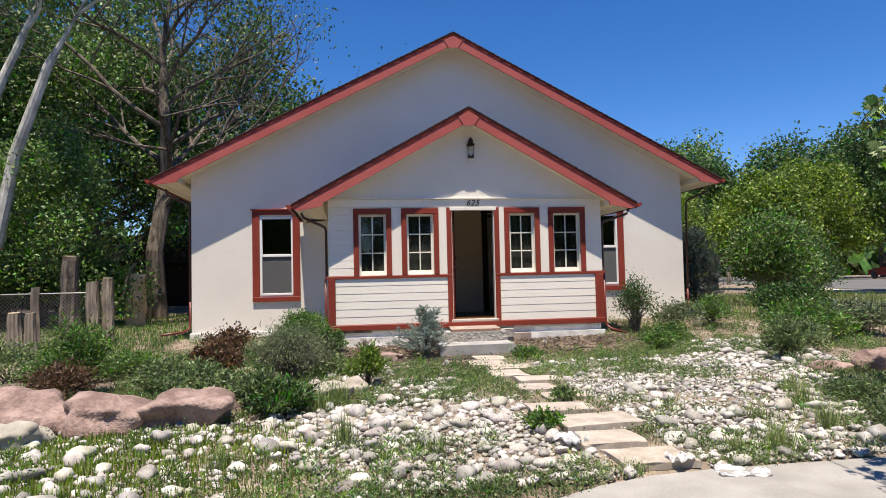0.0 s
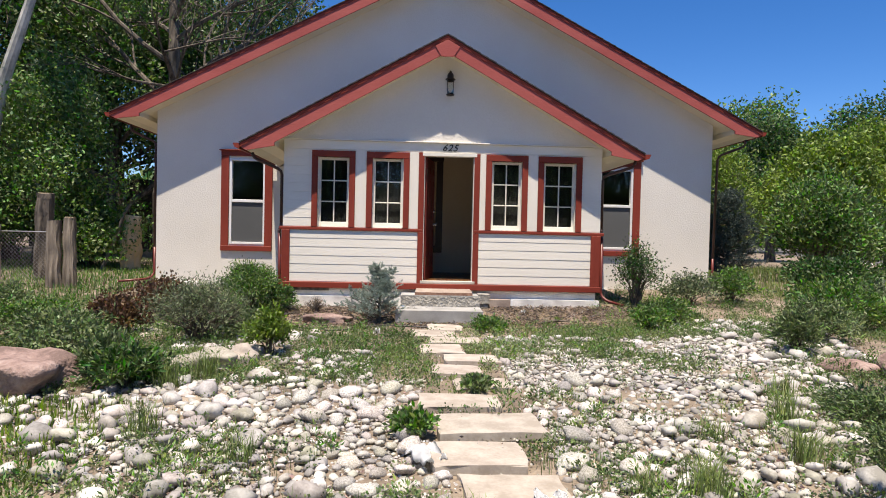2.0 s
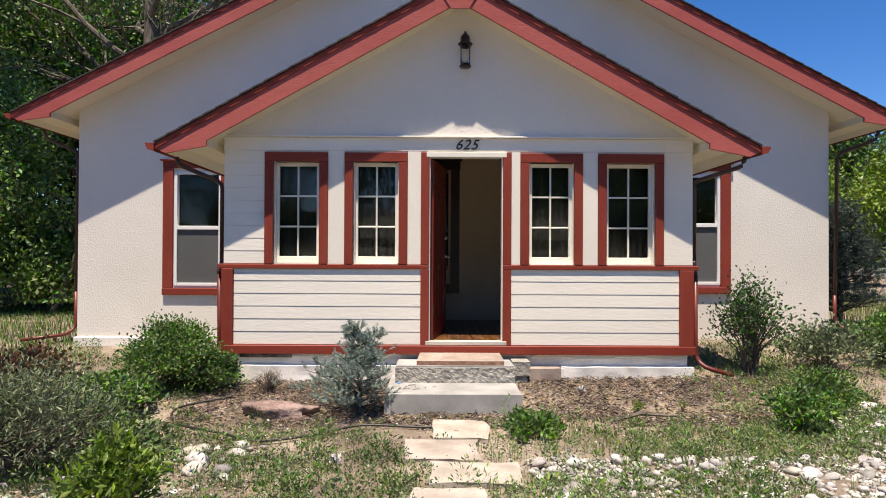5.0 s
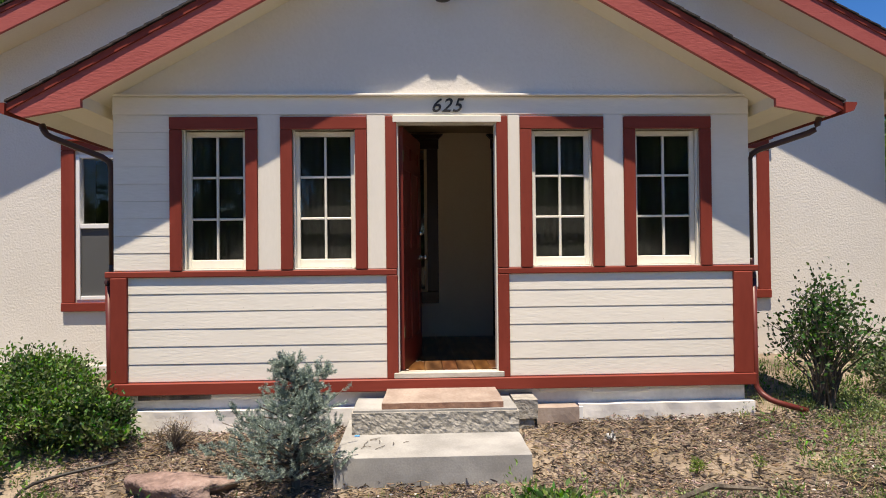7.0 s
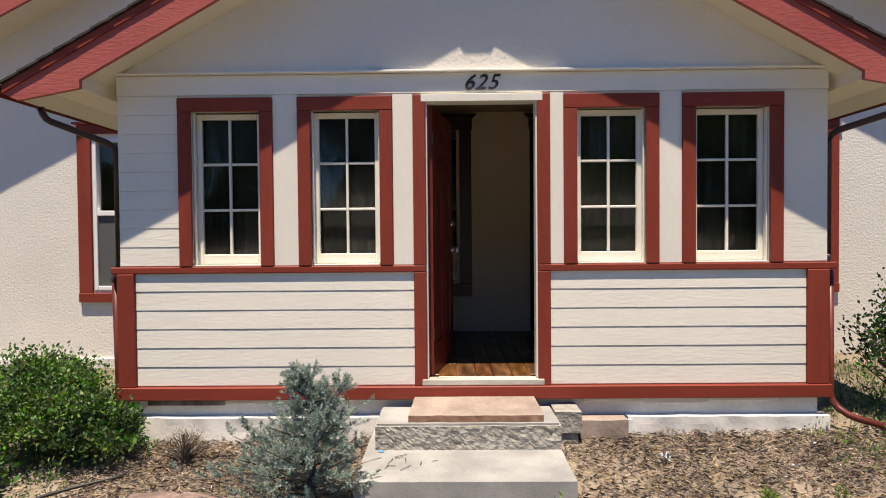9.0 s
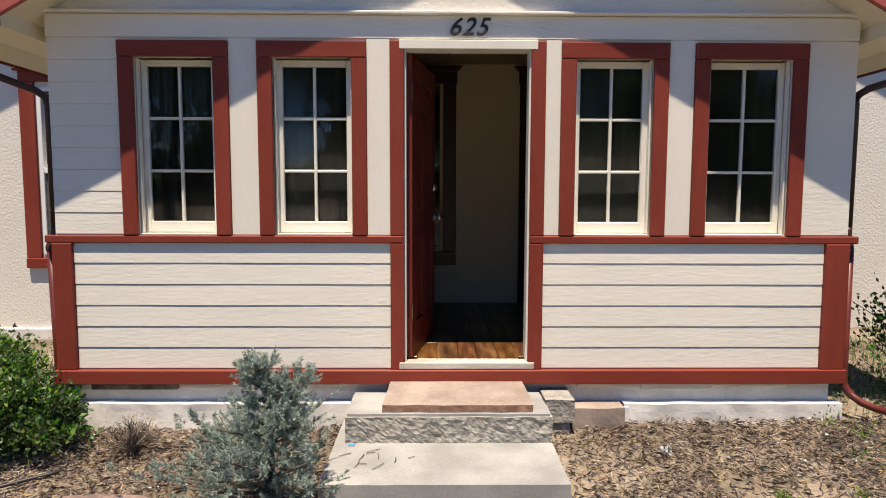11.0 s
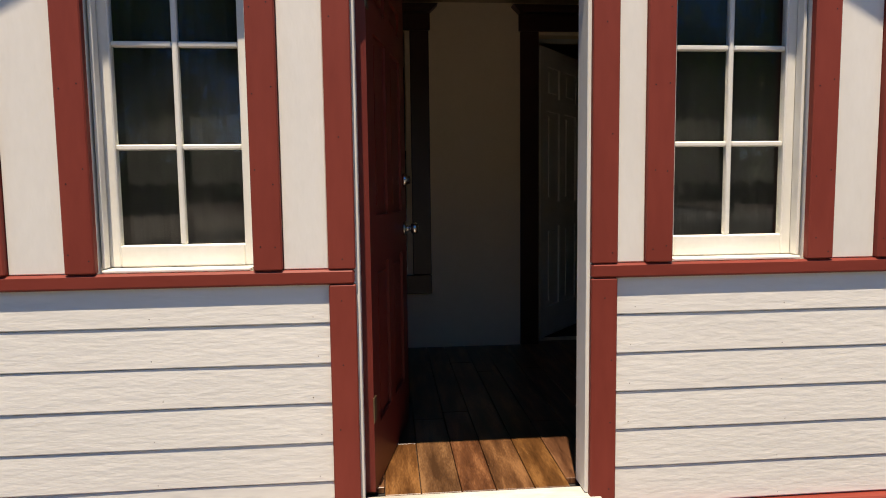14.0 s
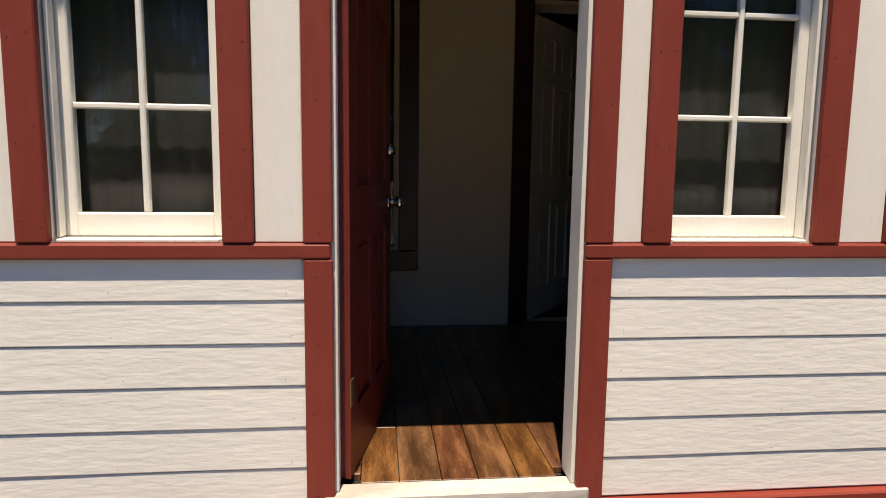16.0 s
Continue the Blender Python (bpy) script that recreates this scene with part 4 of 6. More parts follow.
for x0, x1, y0, y1 in FLAGS:
    bm = bmesh.new()
    xm, ym, zt = (x0 + x1) / 2, (y0 + y1) / 2, float(ground_z((x0 + x1) / 2, (y0 + y1) / 2)) + 0.045
    out = []
    for (ax, ay), (bx, by) in zip(((x0, y0), (x1, y0), (x1, y1), (x0, y1)), ((x1, y0), (x1, y1), (x0, y1), (x0, y0))):
        for k in range(5):
            u = k / 5
            r = 0.012 + (0.02 if k == 0 else 0)
            out.append((ax + (bx - ax) * u + rng.uniform(-r, r), ay + (by - ay) * u + rng.uniform(-r, r)))
    tx, ty = rng.uniform(-0.02, 0.02), rng.uniform(-0.02, 0.02)
    hz = lambda x, y: zt + tx * (x - xm) + ty * (y - ym)
    top = [bm.verts.new((x, y, hz(x, y))) for x, y in out]
    bot = [bm.verts.new((x * 1.0, y, hz(x, y) - 0.06)) for x, y in out]
    bm.faces.new(top)
    bm.faces.new(bot[::-1])
    for i in range(len(out)):
        j = (i + 1) % len(out)
        bm.faces.new((bot[i], bot[j], top[j], top[i]))
    bmesh.ops.bevel(bm, geom=[e for e in bm.edges if all(v in top for v in e.verts)], offset=0.007, segments=1, affect="EDGES")
    part("slab", bm, "sandstone", path)


def stone_arrays(seed, squash=0.6, rough=0.18, sub=2):
    bm = bmesh.new()
    bmesh.ops.create_icosphere(bm, subdivisions=sub, radius=1)
    o = Vector((seed * 3.7, seed * 1.3, 0))
    for v in bm.verts:
        p = v.co.copy()
        v.co *= 1 + rough * noise.noise(p * 1.1 + o) * 1.6 + rough * 0.25 * noise.noise(p * 3 + o)
        v.co.z *= squash
        v.co.y *= 0.78
    vs = np.array([v.co[:] for v in bm.verts])
    fs = np.array([[v.index for v in f.verts] for f in bm.faces])
    bm.free()
    return vs, fs


VAR = [stone_arrays(k, 0.5 + 0.05 * (k % 4), 0.3) for k in range(8)]
VAR1 = [stone_arrays(k + 20, 0.6, 0.35, 1) for k in range(6)]


def in_bed(x, y):
    """How thick the river stones lie at a place, from 0 to 1."""
    n = noise.noise(Vector((x * 0.9, y * 0.9, 5)))
    d = 0.0
    if y > -6.95 and 0.33 < x < 3.5 - 0.0 * y and y < -2.35 and x < 1.9 + (y + 7.0) * 0.62:
        d = 0.95
    if 2.7 < x < 5.2 and -3.6 < y < -0.9 and x < 5.2 - (y + 0.9) * -0.3:
        d = max(d, 0.95)
    if -3.0 < x < -0.45 and -6.2 < y < -4.45 - 0.2 * x * 0:
        d = max(d, 0.95 if (x < -0.6 and y < -4.75 + 0.25 * n) else 0.25)
    if -2.3 < x < -0.2 and -7.05 < y <= -6.2:
        d = max(d, 0.55)
    if -5.6 < x < -2.2 and -7.3 < y < -5.0:
        d = max(d, 0.24 + 0.4 * n)
    if -2.0 < x < -0.9 and -4.6 < y < -3.3:
        d = max(d, 0.25 + 0.5 * n)
    if -3.3 < x < -1.6 and -3.6 < y < -2.0:
        d = max(d, 0.10)
    if 0.3 < x < 3.4 and y < -2.35:
        d *= 1 - 0.55 * max(0, min(1, (n - 0.12) * 5))
    return max(0, d)


def scatter(rng, n, box_, sizes, fill):
    """Places in the bed that do not overlap much."""
    cell, grid, out = 0.12, {}, []
    for _ in range(n):
        x, y = rng.uniform(box_[0], box_[1]), rng.uniform(box_[2], box_[3])
        if rng.random() > in_bed(x, y):
            continue
        if any(a - 0.04 < x < b + 0.04 and c - 0.04 < y < d + 0.04 for a, b, c, d in FLAGS):
            continue
        r = sizes[0] * (sizes[1] / sizes[0]) ** (rng.random() ** 2.0)
        if sizes[1] > 0.05 and x > 0.3 and x < 3.0 and y > -4.6:
            r *= 0.62
        if sizes[1] > 0.05 and -2.6 < x < -0.7 and -5.7 < y < -4.7:
            r *= 1.1
        i, j = int(x // cell), int(y // cell)
        if any((x - a) ** 2 + (y - b) ** 2 < (fill * (r + q)) ** 2 for u in (-1, 0, 1) for v in (-1, 0, 1) for a, b, q in grid.get((i + u, j + v), ())):
            continue
        grid.setdefault((i, j), []).append((x, y, r))
        out.append((x, y, r))
    return out


def stones_mesh(name, places, variants, material, rng, label, sink=0.25, lift=None):
    V, F, o = [], [], 0
    for x, y, r in places:
        vs, fs = variants[rng.randrange(len(variants))]
        m = np.array((Euler((rng.uniform(-0.35, 0.35), rng.uniform(-0.35, 0.35), rng.uniform(0, 6.28))).to_matrix() @ Matrix.Diagonal((r * rng.uniform(0.85, 1.2), r, r * rng.uniform(0.8, 1.2)))))
        z = float(ground_z(x, y)) + r * (0.55 - sink) + rng.random() * r * 0.25
        V.append(vs @ m.T + (x, y, z))
        F.append(fs + o)
        o += len(vs)
    return raw(name, np.concatenate(V), np.concatenate(F), material, None, label, True, "stuff")


rng = random.Random(3)
big = scatter(rng, 42000, (-5.6, 5.2, -7.3, -0.9), (0.030, 0.105), 0.80)
big.sort(key=lambda p: abs(p[0] + 0.2) + 0.6 * abs(p[1] + 5.2) - 6 * p[2])
bed = empty("cobble_bed", "bed of pale rounded river cobbles", "stones", (0, 0, 0))
MESH = []
for vs, fs in VAR:
    ob = raw("cobble", vs, fs, "cobble", bed, "", True)
    MESH.append(ob.data)
    bpy.data.objects.remove(ob)
for x, y, r in big[:300]:
    o = new("cobble", MESH[rng.randrange(8)])
    o.parent = bed
    o.location = (x, y, float(ground_z(x, y)) + r * 0.38)
    o.rotation_euler = (rng.uniform(-0.3, 0.3), rng.uniform(-0.3, 0.3), rng.uniform(0, 6.28))
    o.scale = (r * rng.uniform(0.85, 1.25), r, r * rng.uniform(0.8, 1.2))
tagged(stones_mesh("river_stones", big[300:], VAR, "pebble", rng, "pale rounded river stones lying close together"), category="stones")
small = scatter(rng, 90000, (-5.6, 5.2, -7.3, -0.9), (0.011, 0.027), 0.80)
tagged(stones_mesh("small_pebbles", small, VAR1, "pebble", rng, "small pale pebbles between the river stones", 0.4), category="stones")


def boulder(x, y, rx, ry, h, seed, material, label, rz=0.0):
    vs, fs = stone_arrays(seed, 1.0, 0.45, 4)
    vs = vs * (1, 1 / 0.78, 1)
    vs = np.sign(vs) * np.abs(vs) ** 0.8
    c, s = math.cos(rz), math.sin(rz)
    p = vs * (rx, ry, h * 0.72)
    p = np.stack([p[:, 0] * c - p[:, 1] * s, p[:, 0] * s + p[:, 1] * c, p[:, 2]], 1) + (0, 0, h * 0.28)
    p = np.array([np.array(q) + min(0.045, h * 0.16) * np.array(noise.noise_vector(Vector(q) * 4.5)) + 0.010 * np.array(noise.noise_vector(Vector(q) * 14)) for q in p])
    g = empty("boulder", label, "boulder", (x, y, float(ground_z(x, y))))
    raw("stone", p, fs, material, g, "", True)


PINK = "weathered pink granite boulder among weeds"
boulder(-4.54, -4.95, 0.40, 0.34, 0.29, 1, "granite", PINK)
boulder(-3.80, -4.80, 0.46, 0.34, 0.29, 2, "granite", PINK, 0.1)
boulder(-5.32, -4.75, 0.42, 0.35, 0.34, 3, "granite", PINK)
boulder(-5.15, -5.45, 0.32, 0.2, 0.22, 4, "greystone", "grey angular rock in the grass")
boulder(4.28, -4.35, 0.31, 0.27, 0.31, 5, "granite", PINK, 0.4)
boulder(3.75, -4.05, 0.26, 0.2, 0.12, 6, "granite", "low pink granite rock beside a boulder")
boulder(5.9, -3.6, 0.5, 0.4, 0.16, 7, "granite", "low pink granite rock in bare soil")
boulder(6.7, -3.2, 0.5, 0.4, 0.30, 17, "granite", PINK)
boulder(-2.95, -4.30, 0.34, 0.2, 0.15, 8, "greystone", "flat grey rock edging the cobbles", 0.2)
boulder(-2.45, -3.95, 0.3, 0.2, 0.13, 18, "greystone", "flat grey rock edging the cobbles", -0.2)
boulder(-2.22, -3.90, 0.15, 0.12, 0.17, 9, "sandstone", "tan angular rock beside a bush")
boulder(-1.74, -1.0, 0.30, 0.18, 0.14, 10, "granite", "low pink granite rock at the foot of a blue spruce")
boulder(-2.8, -4.9 + 0.55, 0.2, 0.16, 0.12, 19, "greystone", "small grey rock among weeds")
for i, (x, y, a, b) in enumerate(((-3.9, -1.35, 0.36, 0.24), (-4.4, -0.55, 0.45, 0.25), (-4.7, 0.3, 0.40, 0.22), (-4.0, -2.2, 0.36, 0.26))):
    boulder(x, y, a, b, 0.05, 30 + i, "greystone", "flat grey stepping stone in the weeds")

# ---- leaves on the ground ----
nr = np.random.default_rng(8)


def weed_density(x, y):
    n = noise.noise(Vector((x * 0.8, y * 0.8, 11))) + 0.5 * noise.noise(Vector((x * 2.6, y * 2.6, 2)))
    if any(a - 0.02 < x < b + 0.02 and c - 0.02 < y < d + 0.02 for a, b, c, d in FLAGS):
        return 0.0
    if y > -1.55 and -2.3 < x < 2.3:
        return 0.004 if y > -1.3 else 0.08
    if y > 2.2 and -5.6 < x < 5.5:
        return 0.0
    if x > -1.0 and y < -6.97 - 0.4 * max(0, -x):
        return 0.0
    if -1.0 <= x < -0.35 and y < -6.75:
        return 0.8
    if -3.4 < x < -0.4 and -2.3 < y <= -0.3:
        return 0.10 + 0.6 * n
    if -1.95 < x < -0.35 and -4.75 < y < -2.1:
        return 0.6 + 0.6 * n
    if 0.9 < x < 3.3 and -2.45 < y < -1.65:
        return 0.75
    if -0.1 < x < 0.9 and -2.4 < y < -1.5:
        return 0.25
    if 0.3 < x < 3.4 and y < -2.3:
        return max(0.06, min(0.8, (n - 0.02) * 1.7)) + (0.5 if y < -6.3 and 0.4 < x < 1.3 else 0) + (0.25 if x > 1.6 + (y + 7) * 0.55 else 0)
    if -3.3 < x < -0.4 and -6.1 < y < -4.7:
        return max(0.03, (n - 0.15) * 1.2)
    if -2.9 < x < -1.0 and y < -6.95:
        return 0.9
    if -2.9 < x < -0.35 and y <= -6.1:
        return 0.25 + 0.7 * n
    if x <= -2.9 and y < -4.9:
        return 0.12 + 0.7 * n
    if x < -1.9:
        return 0.55 + 0.8 * n if y < 0.6 else 0.35 + 0.4 * n
    if x > 3.2:
        if x > 4.6 and y < -1.2:
            return 0.12 + 0.8 * n
        return 0.45 + 0.8 * n
    return 0.25 + 0.6 * n


def clumps(n, box_, power=1.0):
    out = []
    x = nr.uniform(box_[0], box_[1], n)
    y = nr.uniform(box_[2], box_[3], n)
    u = nr.random(n)
    for a, b, c in zip(x, y, u):
        if c < weed_density(a, b):
            out.append((a, b))
    return np.array(out)


def low_plants(name, label, material, n, box_, per, reach, height, size, thin, upright, cat="weeds"):
    c = clumps(n, box_)
    k = len(c)
    ang = nr.uniform(0, 2 * math.pi, (k, per))
    sc = (0.5 + nr.random(k))[:, None]
    rad = reach * sc * np.sqrt(nr.random((k, per)))
    px = c[:, :1] + rad * np.cos(ang)
    py = c[:, 1:] + rad * np.sin(ang)
    z = ground_z(px, py) + height * sc * nr.random((k, per)) * (1.1 - 0.6 * (rad / (reach * 1.5)))
    P = np.stack([px, py, z], -1).reshape(-1, 3)
    D = np.stack([np.cos(ang) * 0.9, np.sin(ang) * 0.9, np.full_like(ang, upright)], -1).reshape(-1, 3)
    v, f = leaves(nr, P, size, D, thin)
    return tagged(raw(name, v, f, material, None, label, False, "stuff"), category=cat)


low_plants("clover_weeds", "patches of low leafy green weeds between the stones", "weed", 15000, (-6.5, 6.5, -7.35, 0.4), 34, 0.070, 0.075, 0.019, 0.75, 0.7)
low_plants("bright_weeds", "small bright green weed leaves", "grass", 4200, (-6.5, 6.5, -7.35, 0.4), 26, 0.06, 0.07, 0.028, 0.45, 1.2)
low_plants("tall_weeds", "taller narrow-leaved green weeds", "leaf_mid", 3600, (-6.5, 8.5, -7.3, 2.0), 50, 0.075, 0.17, 0.036, 0.3, 1.0)


def blades(name, label, material, x, y, h, width, lean=0.35, cat="grass"):
    n = len(x)
    a = nr.uniform(0, 2 * math.pi, n)
    z = ground_z(x, y)
    h = h * (0.5 + nr.random(n))
    lx, ly = np.cos(a) * h * lean * nr.random(n), np.sin(a) * h * lean * nr.random(n)
    wx, wy = -np.sin(a) * width, np.cos(a) * width
    P = lambda k, w: np.stack([x + lx * k * k + wx * w, y + ly * k * k + wy * w, z + h * k * (1 - 0.15 * k)], -1)
    v = np.stack([P(0, -1), P(0, 1), P(0.55, 0.8), P(0.55, -0.8), P(1.0, 0)], 1).reshape(-1, 3)
    i = np.arange(n)[:, None] * 5
    f = np.concatenate([i + [0, 1, 2], i + [0, 2, 3], i + [3, 2, 4]], 0)
    return tagged(raw(name, v, f, material, None, label, False, "stuff"), category=cat)


c = clumps(21000, (-6.5, 7.0, -7.35, 1.8))
c = np.repeat(c, 5, 0) + nr.normal(size=(len(c) * 5, 2)) * 0.035
blades("fine_grass", "thin green grass between weeds and stones", "grass", c[:, 0], c[:, 1], 0.085, 0.0022)
n = 18000
x, y = nr.uniform(-6.2, -2.5, n), nr.uniform(-7.4, -5.2, n)
keep = nr.random(n) < np.clip(0.9 - (x + 4.5) * 0.35, 0.1, 1)
blades("yellow_grass", "bright yellow-green grass between small stones", "leaf_bright", x[keep], y[keep], 0.075, 0.006)
n = 38000
x, y = nr.uniform(-16, -5.65, n), nr.uniform(0.2, 13, n)
keep = nr.random(n) < np.clip(1.2 - (y - 0.2) / 16, 0.2, 1)
blades("lawn_grass", "rough green lawn in the side yard", "leaf_mid", x[keep], y[keep], 0.11, 0.006)
n = 17000
x, y = nr.uniform(5.8, 17, n), nr.uniform(-1, 12, n)
blades("verge_grass", "rough green grass beside the street", "grass", x, y, 0.2, 0.006)
tufts = [(1.06, -6.80, 0.34, 160), (0.75, -6.72, 0.2, 90), (-2.3, -5.9, 0.30, 130), (-2.55, -4.75, 0.3, 160), (-1.55, -6.3, 0.2, 120), (1.9, -6.3, 0.28, 160), (2.2, -5.6, 0.3, 160), (-0.2, -6.95, 0.12, 60), (-3.2, -6.3, 0.2, 150), (-2.35, -4.45, 0.32, 150), (1.5, -5.9, 0.2, 80), (2.6, -4.9, 0.25, 100)]
for i, (tx, ty, th, tn) in enumerate(tufts):
    o = blades("grass_tuft", "tuft of long green grass among stones", "grass", tx + nr.normal(size=tn) * 0.05, ty + nr.normal(size=tn) * 0.05, th * 0.8, 0.003, 0.75)
    o["kind"] = ""
    del o["kind"]
    o["group"] = "grass tufts"


# chips, twigs and litter on the soil
def debris(name, label, material, n, box_, size, thin, cat, patchy=False):
    x, y = nr.uniform(box_[0], box_[1], n), nr.uniform(box_[2], box_[3], n)
    if patchy:
        keep = np.array([noise.noise(Vector((a * 1.2, b * 1.7, 4))) + 0.4 * noise.noise(Vector((a * 4, b * 4, 1))) > -0.10 - 0.9 * max(0, b + 0.75) for a, b in zip(x, y)])
        x, y = x[keep], y[keep]
        n = len(x)
    z = ground_z(x, y) + 0.004 + nr.random(n) * 0.03
    a = nr.uniform(0, 2 * math.pi, n)
    D = np.stack([np.cos(a), np.sin(a), nr.normal(size=n) * 0.28], -1)
    v, f = leaves(nr, np.stack([x, y, z], -1), size, D, thin, 0.0, 0.05)
    return tagged(raw(name, v, f, material, None, label, False, "stuff"), category=cat)


debris("bark_chips", "brown bark chips and dead leaves on dry soil", "mulch", 30000, (-2.7, 3.3, -1.5, -0.06), 0.036, 0.20, "wood chips", True)
debris("wood_splinters", "pale wood splinters and dry twigs", "straw", 5000, (-2.7, 3.4, -1.4, -0.06), 0.065, 0.08, "twigs")
debris("bark_pieces", "larger torn bark pieces", "twig", 4500, (-2.7, 3.4, -1.4, -0.06), 0.055, 0.25, "wood chips")
debris("paper_scraps", "small white paper and plastic scraps on the soil", "plastic", 70, (-2.5, 3.2, -1.2, -0.1), 0.032, 0.6, "litter")
debris("gravel", "fine pale gravel between the stones", "pebble", 12000, (-4.5, 5.0, -6.85, -1.2), 0.019, 0.8, "gravel")
debris("dry_twigs", "thin dry twigs on bare soil", "straw", 1500, (-2.9, 4.5, -2.0, 1.6), 0.10, 0.05, "twigs")
debris("dead_leaves", "scattered dead leaves and chips", "mulch", 14000, (-7.0, 8.0, -6.9, 1.8), 0.03, 0.5, "dead leaves")


def shrub(name, label, cat, x, y, r, h, mat, n, size, thin=0.42, stems=26, droop=0.0, lift=0.1, blobs=16, group="", stemmat="twig", leafout=0.8):
    z0 = float(ground_z(x, y))
    t = empty(name, label, cat, (x, y, z0), group)
    rg = random.Random(int(x * 100 + y * 37))
    bm = bmesh.new()
    tips = []
    for k in range(stems):
        a, q = rg.uniform(0, 6.283), rg.random() ** 0.6
        e = Vector((math.cos(a) * r * q * 0.9, math.sin(a) * r * q * 0.9, h * (0.95 - 0.45 * q * q) * rg.uniform(0.7, 1.02)))
        mid = Vector((e.x * 0.35, e.y * 0.35, e.z * 0.55))
        w = 0.006 + 0.005 * h
        tube(bm, [(rg.uniform(-0.04, 0.04) * r * 3, rg.uniform(-0.04, 0.04) * r * 3, -0.03), mid, e], [w, w * 0.6, w * 0.2], 4, False)
        for _ in range(3):
            u = rg.uniform(0.35, 0.9)
            b = mid.lerp(e, u)
            s = b + Vector((rg.uniform(-1, 1), rg.uniform(-1, 1), rg.uniform(0.1, 1))) * 0.28 * r
            tube(bm, [b, s], [w * 0.4, w * 0.12], 3, False)
            tips.append(s)
        tips.append(e)
        tips.append(mid.lerp(e, 0.6))
    part("framework", bm, stemmat, t)
    tp = np.array([p[:] for p in tips])
    ix = nr.integers(0, len(tp), n)
    P = tp[ix] + nr.normal(size=(n, 3)) * np.array([r, r, h * 0.7]) * 0.13
    P[:, 2] = np.maximum(P[:, 2], 0.02 + lift * h * nr.random(n))
    O = P / (np.linalg.norm(P, axis=1)[:, None] + 1e-6) * leafout
    v, f = leaves(nr, P, size, O, thin, droop, 0.8)
    raw("foliage", v, f, mat, t)
    return t


shrub("sage_bush", "grey-green twiggy sage-like bush", "bush", -3.02, -2.62, 0.62, 0.68, "leaf_sage", 6500, 0.05, 0.20, 120)
shrub("garden_bush", "dense green leafy bush against the wall", "bush", -3.05, -0.22, 0.52, 0.66, "leaf_mid", 17000, 0.034, 0.5, 50)
shrub("garden_bush", "low green leafy bush beside the porch corner", "bush", -3.35, -0.9, 0.45, 0.30, "leaf_mid", 6000, 0.05, 0.5, 26)
shrub("garden_bush", "low dark green leafy growth at the porch corner", "bush", -2.62, -0.30, 0.30, 0.40, "leaf_dark", 5000, 0.042, 0.5, 30)
shrub("rose_bush", "open rose bush with dark leaves", "bush", 3.08, 0.06, 0.44, 1.08, "leaf_dark", 3000, 0.036, 0.6, 62, lift=0.12)
shrub("peony_plant", "dark green leafy perennial at the cobbles", "plant", 2.66, -1.62, 0.33, 0.30, "leaf_mid", 3200, 0.05, 0.4, 26)
shrub("peony_plant", "dark green leafy perennial at the cobbles", "plant", 3.15, -1.15, 0.30, 0.42, "leaf_mid", 2600, 0.05, 0.3, 26)
shrub("garden_bush", "green bush with reddish tips by the stone pile", "bush", 4.1, 0.3, 0.5, 0.45, "leaf_sage", 3000, 0.05, 0.5, 26)
shrub("garden_bush", "green bush with bare twigs by the house corner", "bush", 4.9, 0.5, 0.5, 0.55, "leaf_mid", 3800, 0.05, 0.5, 26)
shrub("fern_weed", "bushy green weed with brown stems beside a boulder", "plant", -5.52, -3.0, 0.42, 0.95, "leaf_mid", 3800, 0.07, 0.25, 26)
shrub("dead_bush", "reddish-brown dry bush beside a boulder", "bush", -5.45, -3.75, 0.38, 0.5, "leaf_bronze", 2800, 0.05, 0.3, 30)
shrub("tall_weed_clump", "clump of tall green weeds", "plant", -4.4, -3.0, 0.5, 0.32, "weed", 5000, 0.065, 0.28, 40)
shrub("rose_bush", "small rose bush with bronze leaves", "bush", -4.15, -0.85, 0.42, 0.62, "leaf_bronze", 2200, 0.05, 0.6, 22, lift=0.2)
shrub("rose_bush", "small dark-leaved rose bush", "bush", -4.05, -2.35, 0.36, 0.5, "leaf_bronze", 2400, 0.05, 0.6, 22, lift=0.1)
shrub("tall_weed_clump", "clump of tall green weeds", "plant", -3.2, -4.45, 0.25, 0.38, "weed", 3000, 0.07, 0.26, 30)
shrub("tall_weed_clump", "clump of green weeds over the cobbles", "plant", -2.9, -4.75, 0.3, 0.3, "leaf_dark", 2600, 0.07, 0.3, 20)
shrub("peony_plant", "bright green young perennial among rocks", "plant", -2.02, -3.45, 0.26, 0.46, "leaf_bright", 3000, 0.06, 0.3, 20)
shrub("tall_weed_clump", "tall green weeds with upright stems", "plant", 3.72, -3.25, 0.27, 0.50, "weed", 3400, 0.065, 0.26, 34)
shrub("tall_weed_clump", "tall green weeds with upright stems", "plant", 4.5, -2.5, 0.5, 0.42, "weed", 4500, 0.07, 0.28, 34)
shrub("garden_bush", "spreading green bush at the edge of the garden", "bush", 5.6, -1.2, 0.8, 0.55, "leaf_mid", 7500, 0.07, 0.4, 44)
shrub("garden_bush", "spreading grey-green bush at the edge of the garden", "bush", 6.9, -1.0, 0.8, 0.55, "leaf_sage", 7000, 0.07, 0.4, 40)
shrub("garden_bush", "dense rounded green bush near the spruce", "bush", 7.1, 1.2, 0.9, 0.6, "leaf_dark", 10000, 0.07, 0.5, 44)
shrub("lavender_bush", "pale purplish-grey dry bush", "bush", 7.6, -2.0, 0.45, 0.42, "straw", 3400, 0.07, 0.12, 40)
